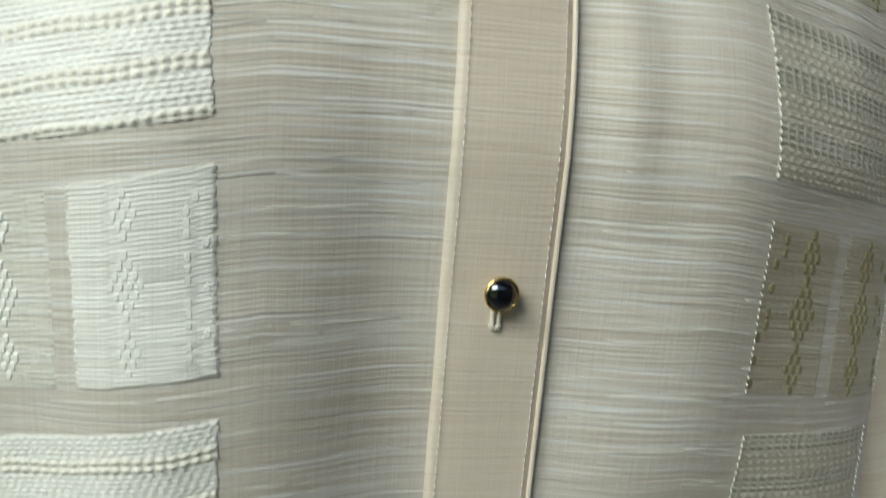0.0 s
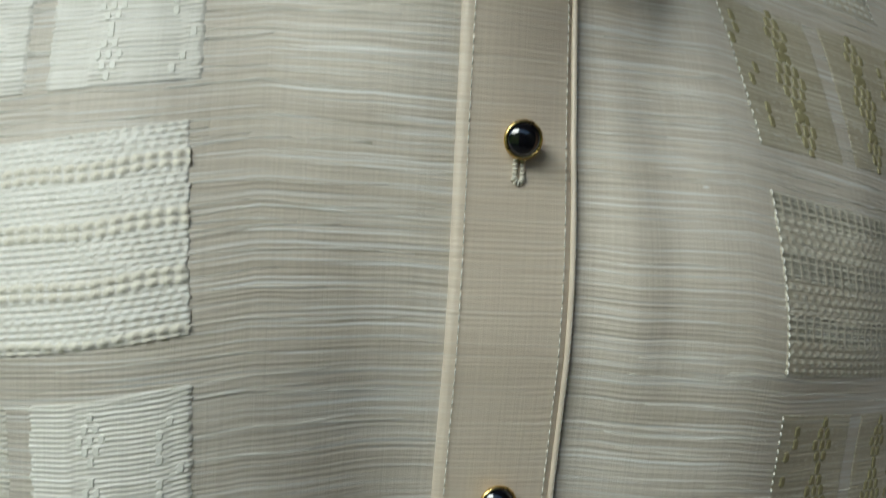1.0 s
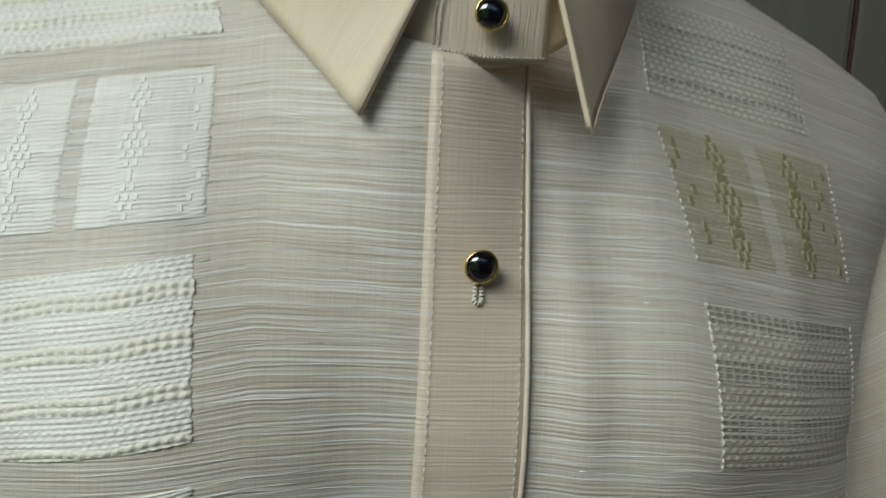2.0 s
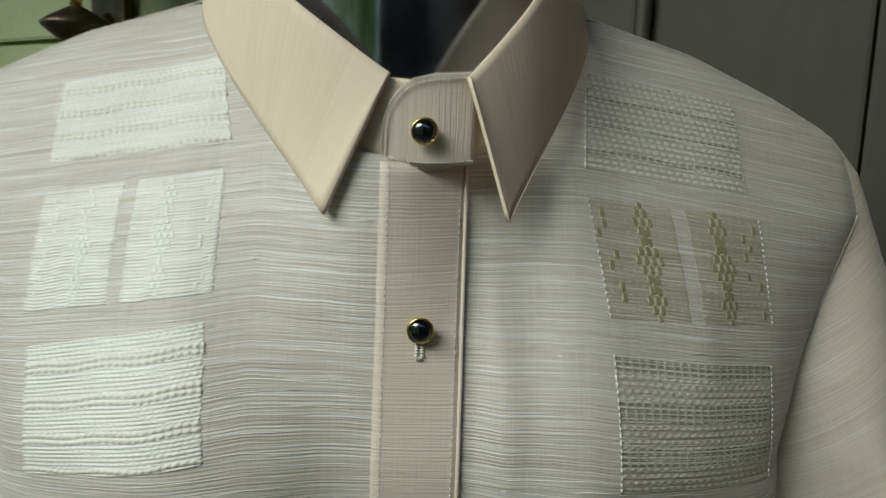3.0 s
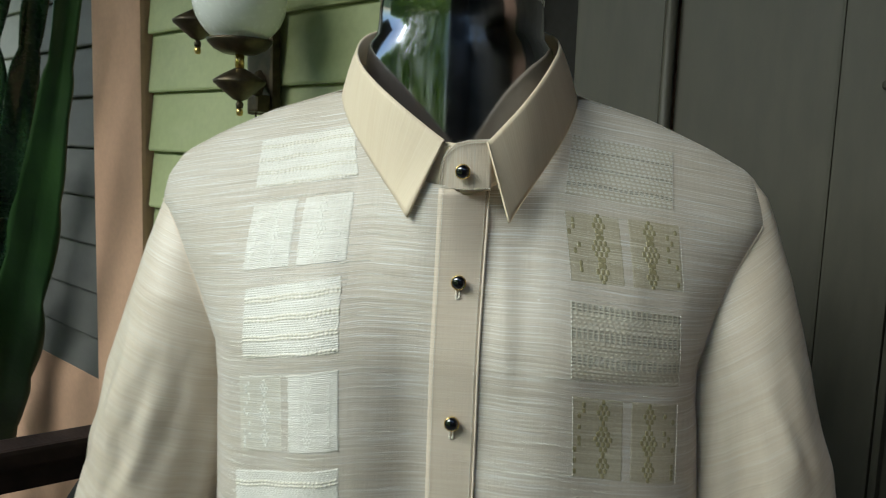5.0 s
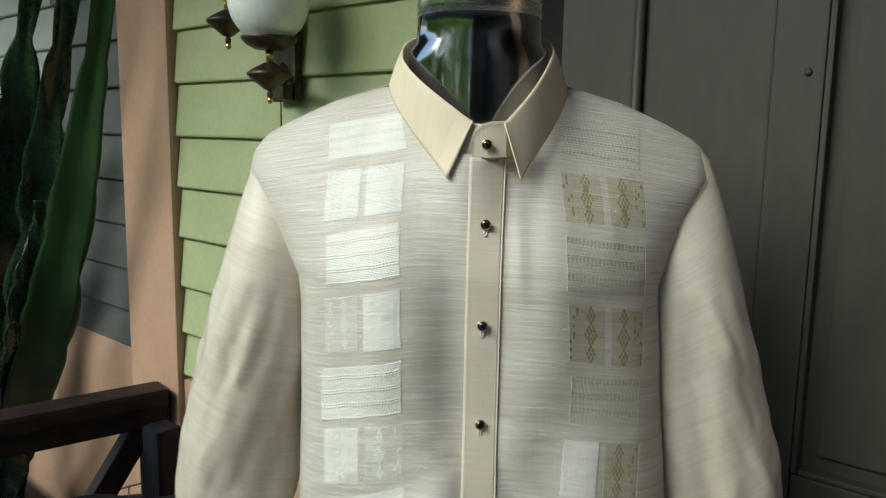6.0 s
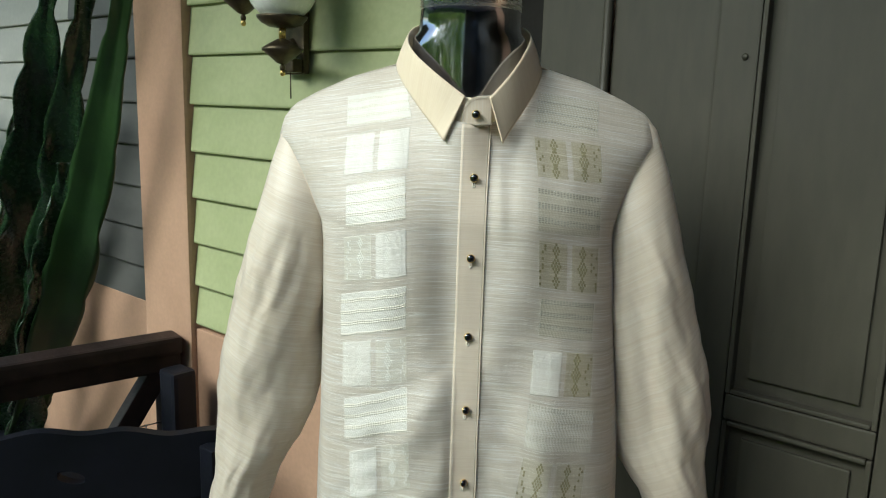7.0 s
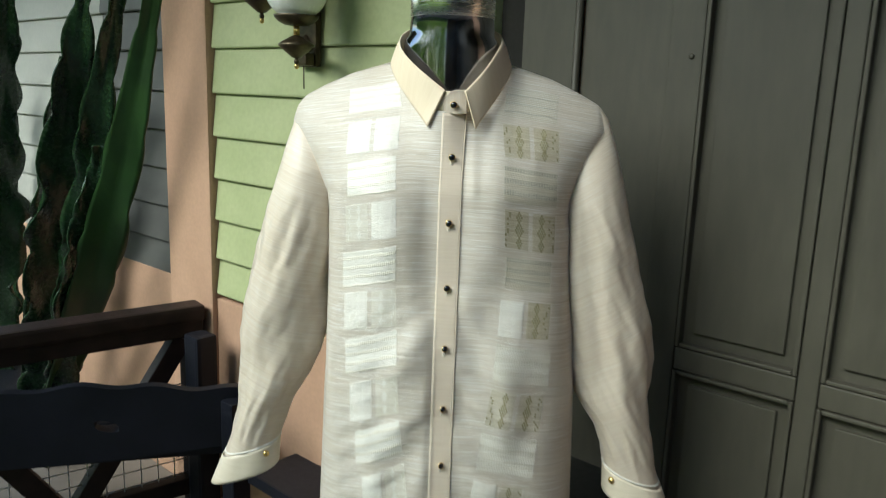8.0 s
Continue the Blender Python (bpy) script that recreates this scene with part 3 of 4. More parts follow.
def build_placket():
    pts, uvs = [], []
    z0, z1 = HEM, 1.487
    for i in range(150):
        z = z0 + (z1 - z0) * i / 149
        row = []
        for j in range(13):
            x = -0.0185 + 0.0352 * j / 12
            o = 0.0016 - 0.0004 * abs(j / 6 - 1) ** 3
            row.append(on_front(x, z, o + 0.0004 * noise.noise(Vector((x * 60, z * 50, 3)))))
            uvs.append((x, z))
        pts.append(row)
    v, f = sheet(pts, 0.0012)
    placket = mesh_ob("placket", v, [q[::-1] for q in f], PLACKET, shirt, "opaque tan button placket", uvs + uvs)
    for x0, x1 in ((-0.047, -0.0175), (0.0175, 0.046)):
        conform(x0, x1, 0.70, 1.44, 10, 80, -0.0016, 0.0006, "facing", PLACKET, placket, "tan facing showing through the cloth")
    edge = [on_front(0.0168, z0 + (z1 - z0) * i / 260, 0.0014) for i in range(261)]
    v, f = tube(edge, 0.0009, 8)
    mesh_ob("piping", v, f, PLACKET, placket)
    # stitch lines: short raised threads
    for x, gap in ((-0.0152, 0.0030), (0.0140, 0.0030), (0.0172, 0.0026)):
        vs, fs = [], []
        z = 0.80
        while z < z1 - 0.003:
            pts2 = [on_front(x, z + k * gap * 0.36, 0.0019 + 0.0003 * math.sin(math.pi * k / 2)) for k in range(3)]
            a, b = tube(pts2, 0.00016, 4)
            fs += [tuple(q + len(vs) for q in face) for face in b]
            vs += a
            z += gap
        tagged(mesh_ob("stitching", vs, fs, RIB, placket, "cream stitching"), kind="stuff")
    return placket


def build_button(z, turn, tip, parent):
    """A black domed stud in a gold rim over its stitched hole."""
    p = on_front(-0.0005, z, 0.0022) if z < 1.49 else Vector((-0.001, -0.1197, z))
    stud = part("button", revolve([(0, 0.0062), (0.0022, 0.0060), (0.0038, 0.0053), (0.0047, 0.0042), (0.0049, 0.0036)], 28), BLACK, parent, "black domed button in a gold rim", True)
    stud.matrix_local = Matrix.Translation(p) @ pose(0, 0, 0, 90 + tip, 0, turn)
    rim = part("rim", revolve([(0.0049, 0.0030), (0.0054, 0.0030), (0.0056, 0.0036), (0.0053, 0.0043), (0.0048, 0.0044), (0.0044, 0.0026), (0.0036, 0.0008), (0.0014, 0.0), (0.0014, -0.003), (0, -0.003)], 28), BRASS, stud, "gold rim", True)
    # the hole: a ring of cream whipping threads
    if z < 1.49:
        vs, fs = [], []
        for s in (-1, 1):
            for k in range(9):
                zz = z - 0.0105 + 0.0011 * k
                path = [on_front(-0.0005 + s * (0.0004 + 0.0007 * q), zz, 0.0021 + 0.0003 * math.sin(math.pi * q / 2)) for q in range(3)]
                a, b = tube(path, 0.0005, 4)
                fs += [tuple(i + len(vs) for i in face) for face in b]
                vs += a
        for k in range(5):
            w = math.pi * (0.1 + 0.2 * k) + math.pi
            path = [on_front(-0.0005 + r * math.cos(w), z - 0.0105 + r * math.sin(w), 0.0022) for r in (0.0004, 0.0014, 0.0022)]
            a, b = tube(path, 0.0005, 4)
            fs += [tuple(i + len(vs) for i in face) for face in b]
            vs += a
        tagged(mesh_ob("buttonhole", vs, fs, CORD, parent, "cream whipped buttonhole"), kind="stuff")


def bezier(a, b, c, d, t):
    s = 1 - t
    return a * s ** 3 + b * (3 * s * s * t) + c * (3 * s * t * t) + d * t ** 3


def neck_ring(a, out):
    """The collar's plan round the neck: a from 0 at the button."""
    shift = -0.017 * smooth01(abs(a) / 1.3)
    return shift + (0.083 + out) * math.sin(a), -0.018 - (0.099 + out) * math.cos(a)


def build_collar():
    # stand: a band round the neck, its front end rounded
    pts, uvs = [], []
    for i in range(9):
        t = i / 8
        row = []
        for j in range(73):
            a = radians(-150 + 300 * j / 72)
            up = 1.484 + 0.082 * (1 - math.cos(a)) ** 0.8 if abs(a) < math.pi / 2 else 1.569 + 0.01 * (abs(a) - math.pi / 2)
            h = 0.036 - 0.020 * smooth01(abs(a) / 0.9)
            x, y = neck_ring(a, 0.0)
            row.append((x, y, up + h * t))
            uvs.append((a * 0.08, t * 0.04))
        pts.append(row)
    v, f = sheet(pts, 0.0018)
    mesh_ob("collar_stand", v, [q[::-1] for q in f], COLLAR, shirt, "collar stand of woven ivory cloth", uvs + uvs)
    # the overlapping end with its rounded corner
    pts, uvs = [], []
    for i in range(14):
        t = i / 13
        row = []
        for j in range(17):
            k = j / 16
            left = -0.0185 + (0.021 * (1 - math.sqrt(max(0, 1 - ((t - 0.3) / 0.7) ** 2))) if t > 0.3 else 0)
            x = left + (0.0195 - left) * k
            row.append((x, -0.1180 - 0.0018 * t + 4.5 * x * x, 1.4855 + 0.037 * t + 0.075 * abs(x)))
            uvs.append((1.4763 + 0.044 * t, x * 0.8))
        pts.append(row)
    v, f = sheet(pts, 0.0014)
    tab = mesh_ob("collar_tab", v, [q[::-1] for q in f], PLACKET, shirt, "rounded buttoned end of the collar stand", uvs + uvs)
    edge = [Vector(r[0]) for r in pts] + [Vector(q) for q in pts[-1]]
    inner = []
    mid = Vector((0.004, -0.1190, 1.503))
    for p in edge:
        inner.append(p + (mid - p).normalized() * 0.0022 + Vector((0, -0.0008, 0)))
    for row, shift in ((inner, 0), ([p + Vector((0.0003, -0.0006, 0)) for p in edge], 1), ([Vector(q) + Vector((0, -0.0009, 0.0016)) for q in pts[0]], 0)):
        vs, fs = [], []
        for a, b in zip(row, row[1:]):
            n = max(1, round((b - a).length / 0.0013))
            for k in range(n):
                p, q = a.lerp(b, (k + 0.1) / n), a.lerp(b, (k + 0.8) / n)
                x, y = tube([p, p.lerp(q, 0.5) + Vector((0, -0.0003, 0)), q], 0.0003, 4)
                fs += [tuple(i + len(vs) for i in face) for face in y]
                vs += x
        tagged(mesh_ob("stitching", vs, fs, CORD, tab, "cream stitching"), kind="stuff")
    for side in (-1, 1):
        tip = Vector((-0.0405, -0.122, 1.465)) if side < 0 else Vector((0.0345, -0.1265, 1.465))
        top0 = Vector((-0.0155, -0.1195, 1.5225)) if side < 0 else Vector((0.0165, -0.1245, 1.5220))
        pts, uvs = [], []
        for i in range(60):
            s = i / 59
            a = radians(11 + 169 * s)
            if s < 1e-6:
                top = top0.copy()
            else:
                x, y = neck_ring(side * a, 0.004 - 0.0025 * smooth01(s * 2.2))
                top = Vector((x, y, 1.522 + 0.100 * (1 - max(0.0, 1 - s / 0.75) ** 1.65) + 0.006 * s))
                top = top0.lerp(top, smooth01(s / 0.12))
            side_pt = Vector((side * 0.101 - 0.018, 0.0, 1.566))
            back = Vector((-0.018, 0.100, 1.575))
            if s < 0.5:
                q = s / 0.5
                out = bezier(tip, tip.lerp(side_pt, 0.33) + Vector((side * 0.002, -0.006, 0)), Vector((side * 0.100 - 0.012, -0.060, 1.542)), side_pt, q)
            else:
                q = (s - 0.5) / 0.5
                out = bezier(side_pt, side_pt + Vector((side * 0.002, 0.045, 0.008)), back + Vector((side * 0.06, 0, 0)), back, q)
            row = []
            for j in range(15):
                t = j / 14
                p = top.lerp(out, t)
                bulge = 0.001 * math.sin(math.pi * t) * smooth01(s * 4)
                fold = 0.0035 * (1 - t) ** 4
                d = Vector((p.x + 0.012, p.y + 0.018, 0)).normalized()
                p = p + d * (bulge - fold * 0.3)
                row.append(p)
                uvs.append((t * 0.065, s * 0.24))
            pts.append(row)
        v, f = sheet(pts, 0.0016)
        leaf = mesh_ob("collar_leaf", v, f if side < 0 else [q[::-1] for q in f], COLLAR, shirt, "crisp pointed plain collar leaf", uvs + uvs)
        rim = [Vector(p[-1]) for p in pts][::-1] + [Vector(p) for p in pts[0]][::-1]
        v, f = tube(rim, 0.00035, 6)
        mesh_ob("edge", v, f, COLLAR, leaf)
    return tab


def conform(x0, x1, v0, v1, nx, nv, out, thick, name, mat, parent, label=""):
    """A thin pad of thread that follows the shirt front, sunk into the cloth, its ends a little ragged."""
    pts, uvs = [], []
    rng = random.Random(int(1e4 * (x0 + v0 + 2)))
    for i in range(nv + 1):
        v = v0 + (v1 - v0) * i / nv
        a, b = x0 + rng.uniform(-0.0006, 0.0006), x1 + rng.uniform(-0.0006, 0.0006)
        row = []
        for j in range(nx + 1):
            x = a + (b - a) * j / nx
            edge = min(j, nx - j, i, nv - i)
            row.append(on_front(x, v, out if edge else min(out, -0.0002)))
            uvs.append((x, v))
        pts.append(row)
    vs, fs = sheet(pts, thick)
    return mesh_ob(name, vs, [q[::-1] for q in fs], mat, parent, label, uvs + uvs)


class Patch:
    """A slanting four-cornered field on the shirt front; s runs 0..1 outwards from the placket, p 0..1 upwards."""

    def __init__(self, top, bottom, in_top, in_bottom, outer, drop):
        self.height = top - bottom
        self.width = abs(outer - (in_top + in_bottom) / 2)
        self.n = 25
        pos, nor = [], []
        for i in range(self.n):
            p = i / (self.n - 1)
            inner = in_bottom + (in_top - in_bottom) * p
            # the outer edge leans half as much as the inner one
            out_x = outer + 0.5 * (inner - (in_top + in_bottom) / 2)
            for j in range(self.n):
                q = j / (self.n - 1)
                x = inner + (out_x - inner) * q
                z = bottom + self.height * p - drop * q
                a = on_front(x, z + sag(x), 0.0)
                pos.append(a)
                nor.append(on_front(x, z + sag(x), 1.0) - a)
        self.pos = np.array(pos).reshape(self.n, self.n, 3)
        self.nor = np.array(nor).reshape(self.n, self.n, 3)

    def at(self, s, p, out):
        """Points at s, p, lifted by out metres; arrays of one shape, or numbers."""
        s, p, out = np.broadcast_arrays(np.asarray(s, float), np.asarray(p, float), np.asarray(out, float))
        a, b = np.clip(s, 0, 1) * (self.n - 1), np.clip(p, 0, 1) * (self.n - 1)
        j, i = np.minimum(a.astype(int), self.n - 2), np.minimum(b.astype(int), self.n - 2)
        fa, fb = (a - j)[..., None], (b - i)[..., None]

        def mix(g):
            return (g[i, j] * (1 - fa) + g[i, j + 1] * fa) * (1 - fb) + (g[i + 1, j] * (1 - fa) + g[i + 1, j + 1] * fa) * fb

        return mix(self.pos) + mix(self.nor) * out[..., None]


def embroidery(name, patch, s0, s1, nx, nv, relief, mats, label, rag, seed):
    """A field of raised thread: relief(x, v) in metres gives the height and the material of every stitch."""
    rng = np.random.RandomState(seed)
    u, p = np.meshgrid(np.linspace(0, 1, nx), np.linspace(0, 1, nv))
    ends = np.repeat(rng.uniform(-rag, rag, (nv // 3 + 1, 2)), 3, axis=0)[:nv] / patch.width
    s = s0 + ends[:, :1] + (s1 + ends[:, 1:] - s0 - ends[:, :1]) * u
    x, v = s * patch.width, p * patch.height
    h, mat = relief(x, v, rng)
    h = h.copy()
    h[0], h[-1], h[:, 0], h[:, -1] = -0.0004, -0.0004, -0.0004, -0.0004
    pts = patch.at(s, p, h).reshape(-1, 3)
    k = np.arange(nx * nv).reshape(nv, nx)
    quads = np.stack([k[:-1, :-1], k[:-1, 1:], k[1:, 1:], k[1:, :-1]], -1).reshape(-1, 4)
    if patch.pos[0, -1, 0] < patch.pos[0, 0, 0]:
        quads = quads[:, ::-1]
    me = bpy.data.meshes.new(name)
    me.from_pydata(pts.tolist(), [], quads.tolist())
    for m in mats:
        me.materials.append(m)
    me.polygons.foreach_set("material_index", mat[:-1, :-1].reshape(-1).astype(np.int32))
    me.polygons.foreach_set("use_smooth", np.ones(len(quads), bool))
    loops = np.empty(len(me.loops), np.int32)
    me.loops.foreach_get("vertex_index", loops)
    uv = np.stack([pts[:, 0], pts[:, 2] + 0.16 * np.maximum(0, np.abs(pts[:, 0]) - 0.07)], -1)
    me.uv_layers.new(name="cloth").data.foreach_set("uv", uv[loops].reshape(-1))
    me.update()
    ob = new(name, me)
    ob.parent = shirt
    return tagged(ob, label)


def wave(a, period, phase=0.0):
    return 0.5 + 0.5 * np.cos(2 * np.pi * (a / period + phase))


def stitched(points_list, radius, mat, parent, name="dotted_line"):
    vs, fs = [], []
    for path in points_list:
        a, b = tube([Vector(q) for q in path], radius, 4)
        fs += [tuple(i + len(vs) for i in face) for face in b]
        vs += a
    return tagged(mesh_ob(name, vs, fs, mat, parent), kind="stuff")


def dotted(patch, s, mat, parent, gap=0.0026, radius=0.00029):
    """A line of pale stitches up one edge."""
    n = int(patch.height / gap)
    rows = []
    for k in range(n):
        p = (k + 0.15 + 0.10 * math.sin(k * 5.1)) / n
        rows.append([patch.at(s, p + d * 0.6 / n, 0.0005 + 0.0004 * math.sin(math.pi * d)) for d in (0, 0.5, 1)])
    return stitched(rows, radius, mat, parent)


def motif(patch, s, half, brick_w, brick_h, mat, parent, out, outer):
    """Upright stitched bricks in a chain of three lozenges, with a broken line at one side."""
    vs, fs = [], []

    def brick(x, v):
        w, h = brick_w / 2, brick_h / 2
        o = len(vs)
        for shrink, lift in ((1.0, 0.0001), (0.66, out)):
            for a, b in ((-1, -0.72), (0, -1), (1, -0.72), (1, 0.72), (0, 1), (-1, 0.72)):
                vs.append(patch.at((x + a * w * shrink) / patch.width, (v + b * h * shrink) / patch.height, lift))
        fs.append(tuple(o + 6 + k for k in range(6)))
        fs.extend((o + k, o + (k + 1) % 6, o + 6 + (k + 1) % 6, o + 6 + k) for k in range(6))

    cx, h = s * patch.width, patch.height
    for centre, reach in ((0.5 * h, 2), (0.83 * h, 1), (0.17 * h, 1)):
        for r in range(-reach - 1, reach + 2):
            count = reach + 2 - abs(r)
            for k in range(count):
                brick(cx + (k - (count - 1) / 2) * brick_w * 1.35, centre + r * brick_h * 0.86)
    rng = random.Random(int(1000 * (s + h)))
    for side in ((1,) if outer else (-1,)):
        v = brick_h
        while v < h - brick_h:
            if rng.random() < 0.75:
                brick(cx + side * half + rng.choice((0, brick_w * 1.2, -brick_w * 1.2)), v)
            v += brick_h * 0.95
    return tagged(mesh_ob("motif", vs, fs, mat, parent, smooth=False), kind="stuff")


def ribbed_panel(patch, white, seed, sheen_pale=False):
    """Bands of knotted cord with fine ribs or open mesh between them."""
    h = patch.height
    nx, nv = int(patch.width / 0.00055), int(h / 0.00036)

    def pale(x, v, rng):
        drift = 0.0004 * np.sin(x * 190 + seed)
        t = (v + drift) / h * 3.75 + 0.12
        band, q = np.floor(t), t - np.floor(t)
        twist = wave(x, 0.0034, band * 0.37)
        cord = (q < 0.34) * np.abs(np.sin(np.pi * q / 0.17)) * (0.30 + 0.70 * twist)
        fine = (q >= 0.34) * wave(v, 0.00165, 0.2) * (0.2 + 0.8 * wave(x, 0.0030, np.floor(v / 0.0033) * 0.5))
        height = 0.00012 + 0.00090 * cord + 0.00050 * fine
        return height, np.where(cord > 0.30, 1, np.where(fine > 0.30, 2, 0))

    def open_mesh(x, v, rng):
        drift = 0.0005 * np.sin(x * 150 + seed)
        t = (v + drift) / h * (3.0 if seed > 1 else 3.6) + 0.42
        q = t - np.floor(t)
        column = wave(x, 0.0041) > 0.66
        dark = (q < 0.42) if seed > 1 else (q < 0.18)
        thread = dark & (wave(v, 0.0021) > 0.80)
        knot = ~dark * wave(x, 0.0041, 0.25 * np.floor(v / 0.0027)) ** (0.5 if seed == 1 else 1.0) * wave(v, 0.0027, 0.3) ** 0.8
        height = np.where(dark, np.where(column, 0.00030, np.where(thread, 0.00026, 0.00006)), 0.00014 + (0.00042 if seed == 1 else 0.00036) * knot)
        return height, np.where(dark & ~column & ~thread, 1, np.where((knot > 0.42) | thread, 2, 0))

    if white:
        return embroidery("ribbed_panel", patch, 0, 1, nx, nv, pale, [WHITE_SATIN, CORD, RIB], "raised cream and white ribbed embroidery", 0.0006, int(seed))
    # lower panels: light caught by the threads is painted in as paler materials
    panel = embroidery("ribbed_panel", patch, 0, 1, nx, nv, open_mesh, [SHEERWEAVE if sheen_pale else OPENWEAVE, OPENWEAVE if sheen_pale else DARKWEAVE, RIB if seed == 1 or sheen_pale else GREYTHREAD], "open grey-tan ribbed embroidery with knotted rows", 0.0003, int(seed))
    for s in (0.004, 0.996):
        dotted(patch, s, RIB, panel)
    return panel


def lozenge_panel(patch, white, bright, seed, sheen_pale=False):
    """Two upright blocks of lozenges side by side."""
    h = patch.height

    def satin(x, v, rng):
        ragged = 0.0007 * np.sin(np.floor(x / 0.006) * 2.3)
        height = 0.00016 + 0.00046 * np.sqrt(wave(v + 0.0002 * np.sin(x * 260) + ragged, 0.00135)) * (0.85 + 0.15 * wave(x, 0.011))
        return height, np.zeros(x.shape, int)

    def veil(x, v, rng):
        lines = wave(v + 0.0002 * np.sin(x * 210), 0.0017) * (0.6 + 0.4 * wave(x, 0.0016))
        return 0.00012 + 0.00014 * lines, np.where((lines > 0.80) & (wave(v, 0.0051, 0.1) > 0.5), 1, 0)

    for k, (a, b) in enumerate(((0.0, 0.475), (0.535, 1.0))):
        solid = white and (bright == 2 or bright == k)
        # right side: white thread stands in for light falling on the fold
        half_lit = not white and bright == k
        nx, nv = int((b - a) * patch.width / 0.0011), int(h / 0.00030)
        if solid or half_lit:
            block = embroidery("satin_block", patch, a, b, nx, nv, satin, [WHITE_SATIN], "glossy white satin-stitched block, on the right whitened for light on the fold", 0.0006, seed + k)
        elif white:
            block = embroidery("sheer_block", patch, a, b, nx, nv, veil, [SHEERWEAVE, RIB], "sheer ivory block with pale lozenges", 0.0003, seed + k)
        else:
            # lower blocks take a lighter ground for the sheen they catch
            block = embroidery("lozenge_block", patch, a, b, nx, nv, veil, [OPENWEAVE if sheen_pale else LOZENGE, GREYTHREAD], "sheer block with olive-gold lozenges", 0.0003, seed + k)
        pale = white or half_lit
        bw, bh = (0.0021, 0.0034) if pale else (0.0028, 0.0045)
        centre = a + (b - a) * (0.60 if k == 0 else 0.40)
        motif(patch, centre, (b - a) * patch.width * (0.42 if k else 0.46), bw, bh, PALE if pale else GOLD, block, 0.00066 if solid or half_lit else 0.00052, k == 1)
        if not white:
            dotted(patch, 0.996 if k else 0.004, RIB, block)


def build_panels():
    # top, bottom, inner edge at top and bottom, outer edge, drop at the outer edge
    left = [(1.533, 1.4926, -0.0985, -0.0880, -0.1815, 0.0150), (1.4805, 1.4299, -0.0884, -0.0865, -0.176, 0.0155),
            (1.4192, 1.3661, -0.0885, -0.0844, -0.1687, 0.0175), (1.3541, 1.2937, -0.0833, -0.0815, -0.171, 0.0205),
            (1.2802, 1.2213, -0.0818, -0.0818, -0.1755, 0.0250), (1.2099, 1.1477, -0.0804, -0.0786, -0.172, 0.0205),
            (1.1422, 1.0839, -0.0784, -0.0754, -0.168, 0.0330), (1.0690, 1.0014, -0.0731, -0.0699, -0.159, 0.0330),
            (0.9901, 0.9305, -0.0686, -0.0634, -0.147, 0.0370), (0.9119, 0.8500, -0.0600, -0.0520, -0.132, 0.0370)]
    right = [(1.5316, 1.4851, 0.0794, 0.0744, 0.162, 0.0110), (1.4731, 1.4239, 0.0740, 0.0803, 0.167, 0.0100),
             (1.4111, 1.3578, 0.0806, 0.0828, 0.1665, 0.0140), (1.3457, 1.2842, 0.0845, 0.0879, 0.1674, 0.0148),
             (1.2688, 1.2177, 0.0914, 0.0912, 0.1645, 0.0110), (1.1992, 1.1400, 0.0859, 0.0835, 0.1673, 0.0095),
             (1.1285, 1.0685, 0.0823, 0.0799, 0.171, 0.0170), (1.0524, 0.9902, 0.0787, 0.0688, 0.163, 0.0167),
             (0.9761, 0.9105, 0.0657, 0.0594, 0.1555, 0.0145), (0.8922, 0.8247, 0.0565, 0.0477, 0.137, 0.0160)]
    # which block of a pair is solid white: 0 inner, 1 outer, 2 both, 3 neither
    solid_left, solid_right = {1: 2, 3: 0, 5: 1, 7: 1, 9: 1}, {1: 3, 3: 3, 5: 0, 7: 3, 9: 0}
    for rows, white, solid in ((left, True, solid_left), (right, False, solid_right)):
        for i, row in enumerate(rows):
            # from row 6 down the right side is painted paler, as if catching light
            if i % 2 == 0:
                ribbed_panel(Patch(*row), white, 1.0 + i, i >= 6)
            else:
                lozenge_panel(Patch(*row), white, solid[i], 40 + i, i >= 6)


def build_slubs():
    """Thicker yarns of the hand-loomed cloth, standing a little proud of the shirt front."""
    rng = random.Random(77)
    vs, fs = [], []
    for k in range(1500):
        v = rng.uniform(0.74, 1.56)
        # yarns come in clusters
        v = round(v / 0.011) * 0.011 + rng.gauss(0, 0.0028)
        long = rng.uniform(0.015, 0.075) if rng.random() < 0.8 else rng.uniform(0.08, 0.13)
        x0 = rng.uniform(-0.235, 0.225 - long)
        z = v - sag(x0)
        if min(x0, x0 + long) < -0.235 or -0.02 - long < x0 < 0.0185:
            continue
        ends = (x0, x0 + long)
        room = 0.92 * half_width(min(z, 1.44))
        tops = [column_top(x, min(z, 1.54))[1] - sag(x) for x in ends]
        if max(abs(x - middle(z)) for x in ends) > room or v > min(tops) - 0.02:
            continue
        n = max(4, int(long / 0.006))
        thick = rng.uniform(0.00010, 0.00022)
        path = [on_front(x0 + long * i / n, v + 0.0005 * math.sin(i * 0.7 + k), 0.00005 + 0.00008 * math.sin(i * 1.9 + k)) for i in range(n + 1)]
        rad = [thick * (0.55 + 0.45 * math.sin(math.pi * i / n)) * (1 + 0.35 * math.sin(i * 2.3 + k)) for i in range(n + 1)]
        a, b = tube(path, rad, 4)
        fs += [tuple(i + len(vs) for i in face) for face in b]
        vs += a
    tagged(mesh_ob("slub_yarn", vs, fs, RIB, shirt, "pale raised slub yarns across the cloth"), kind="stuff")


build_body()
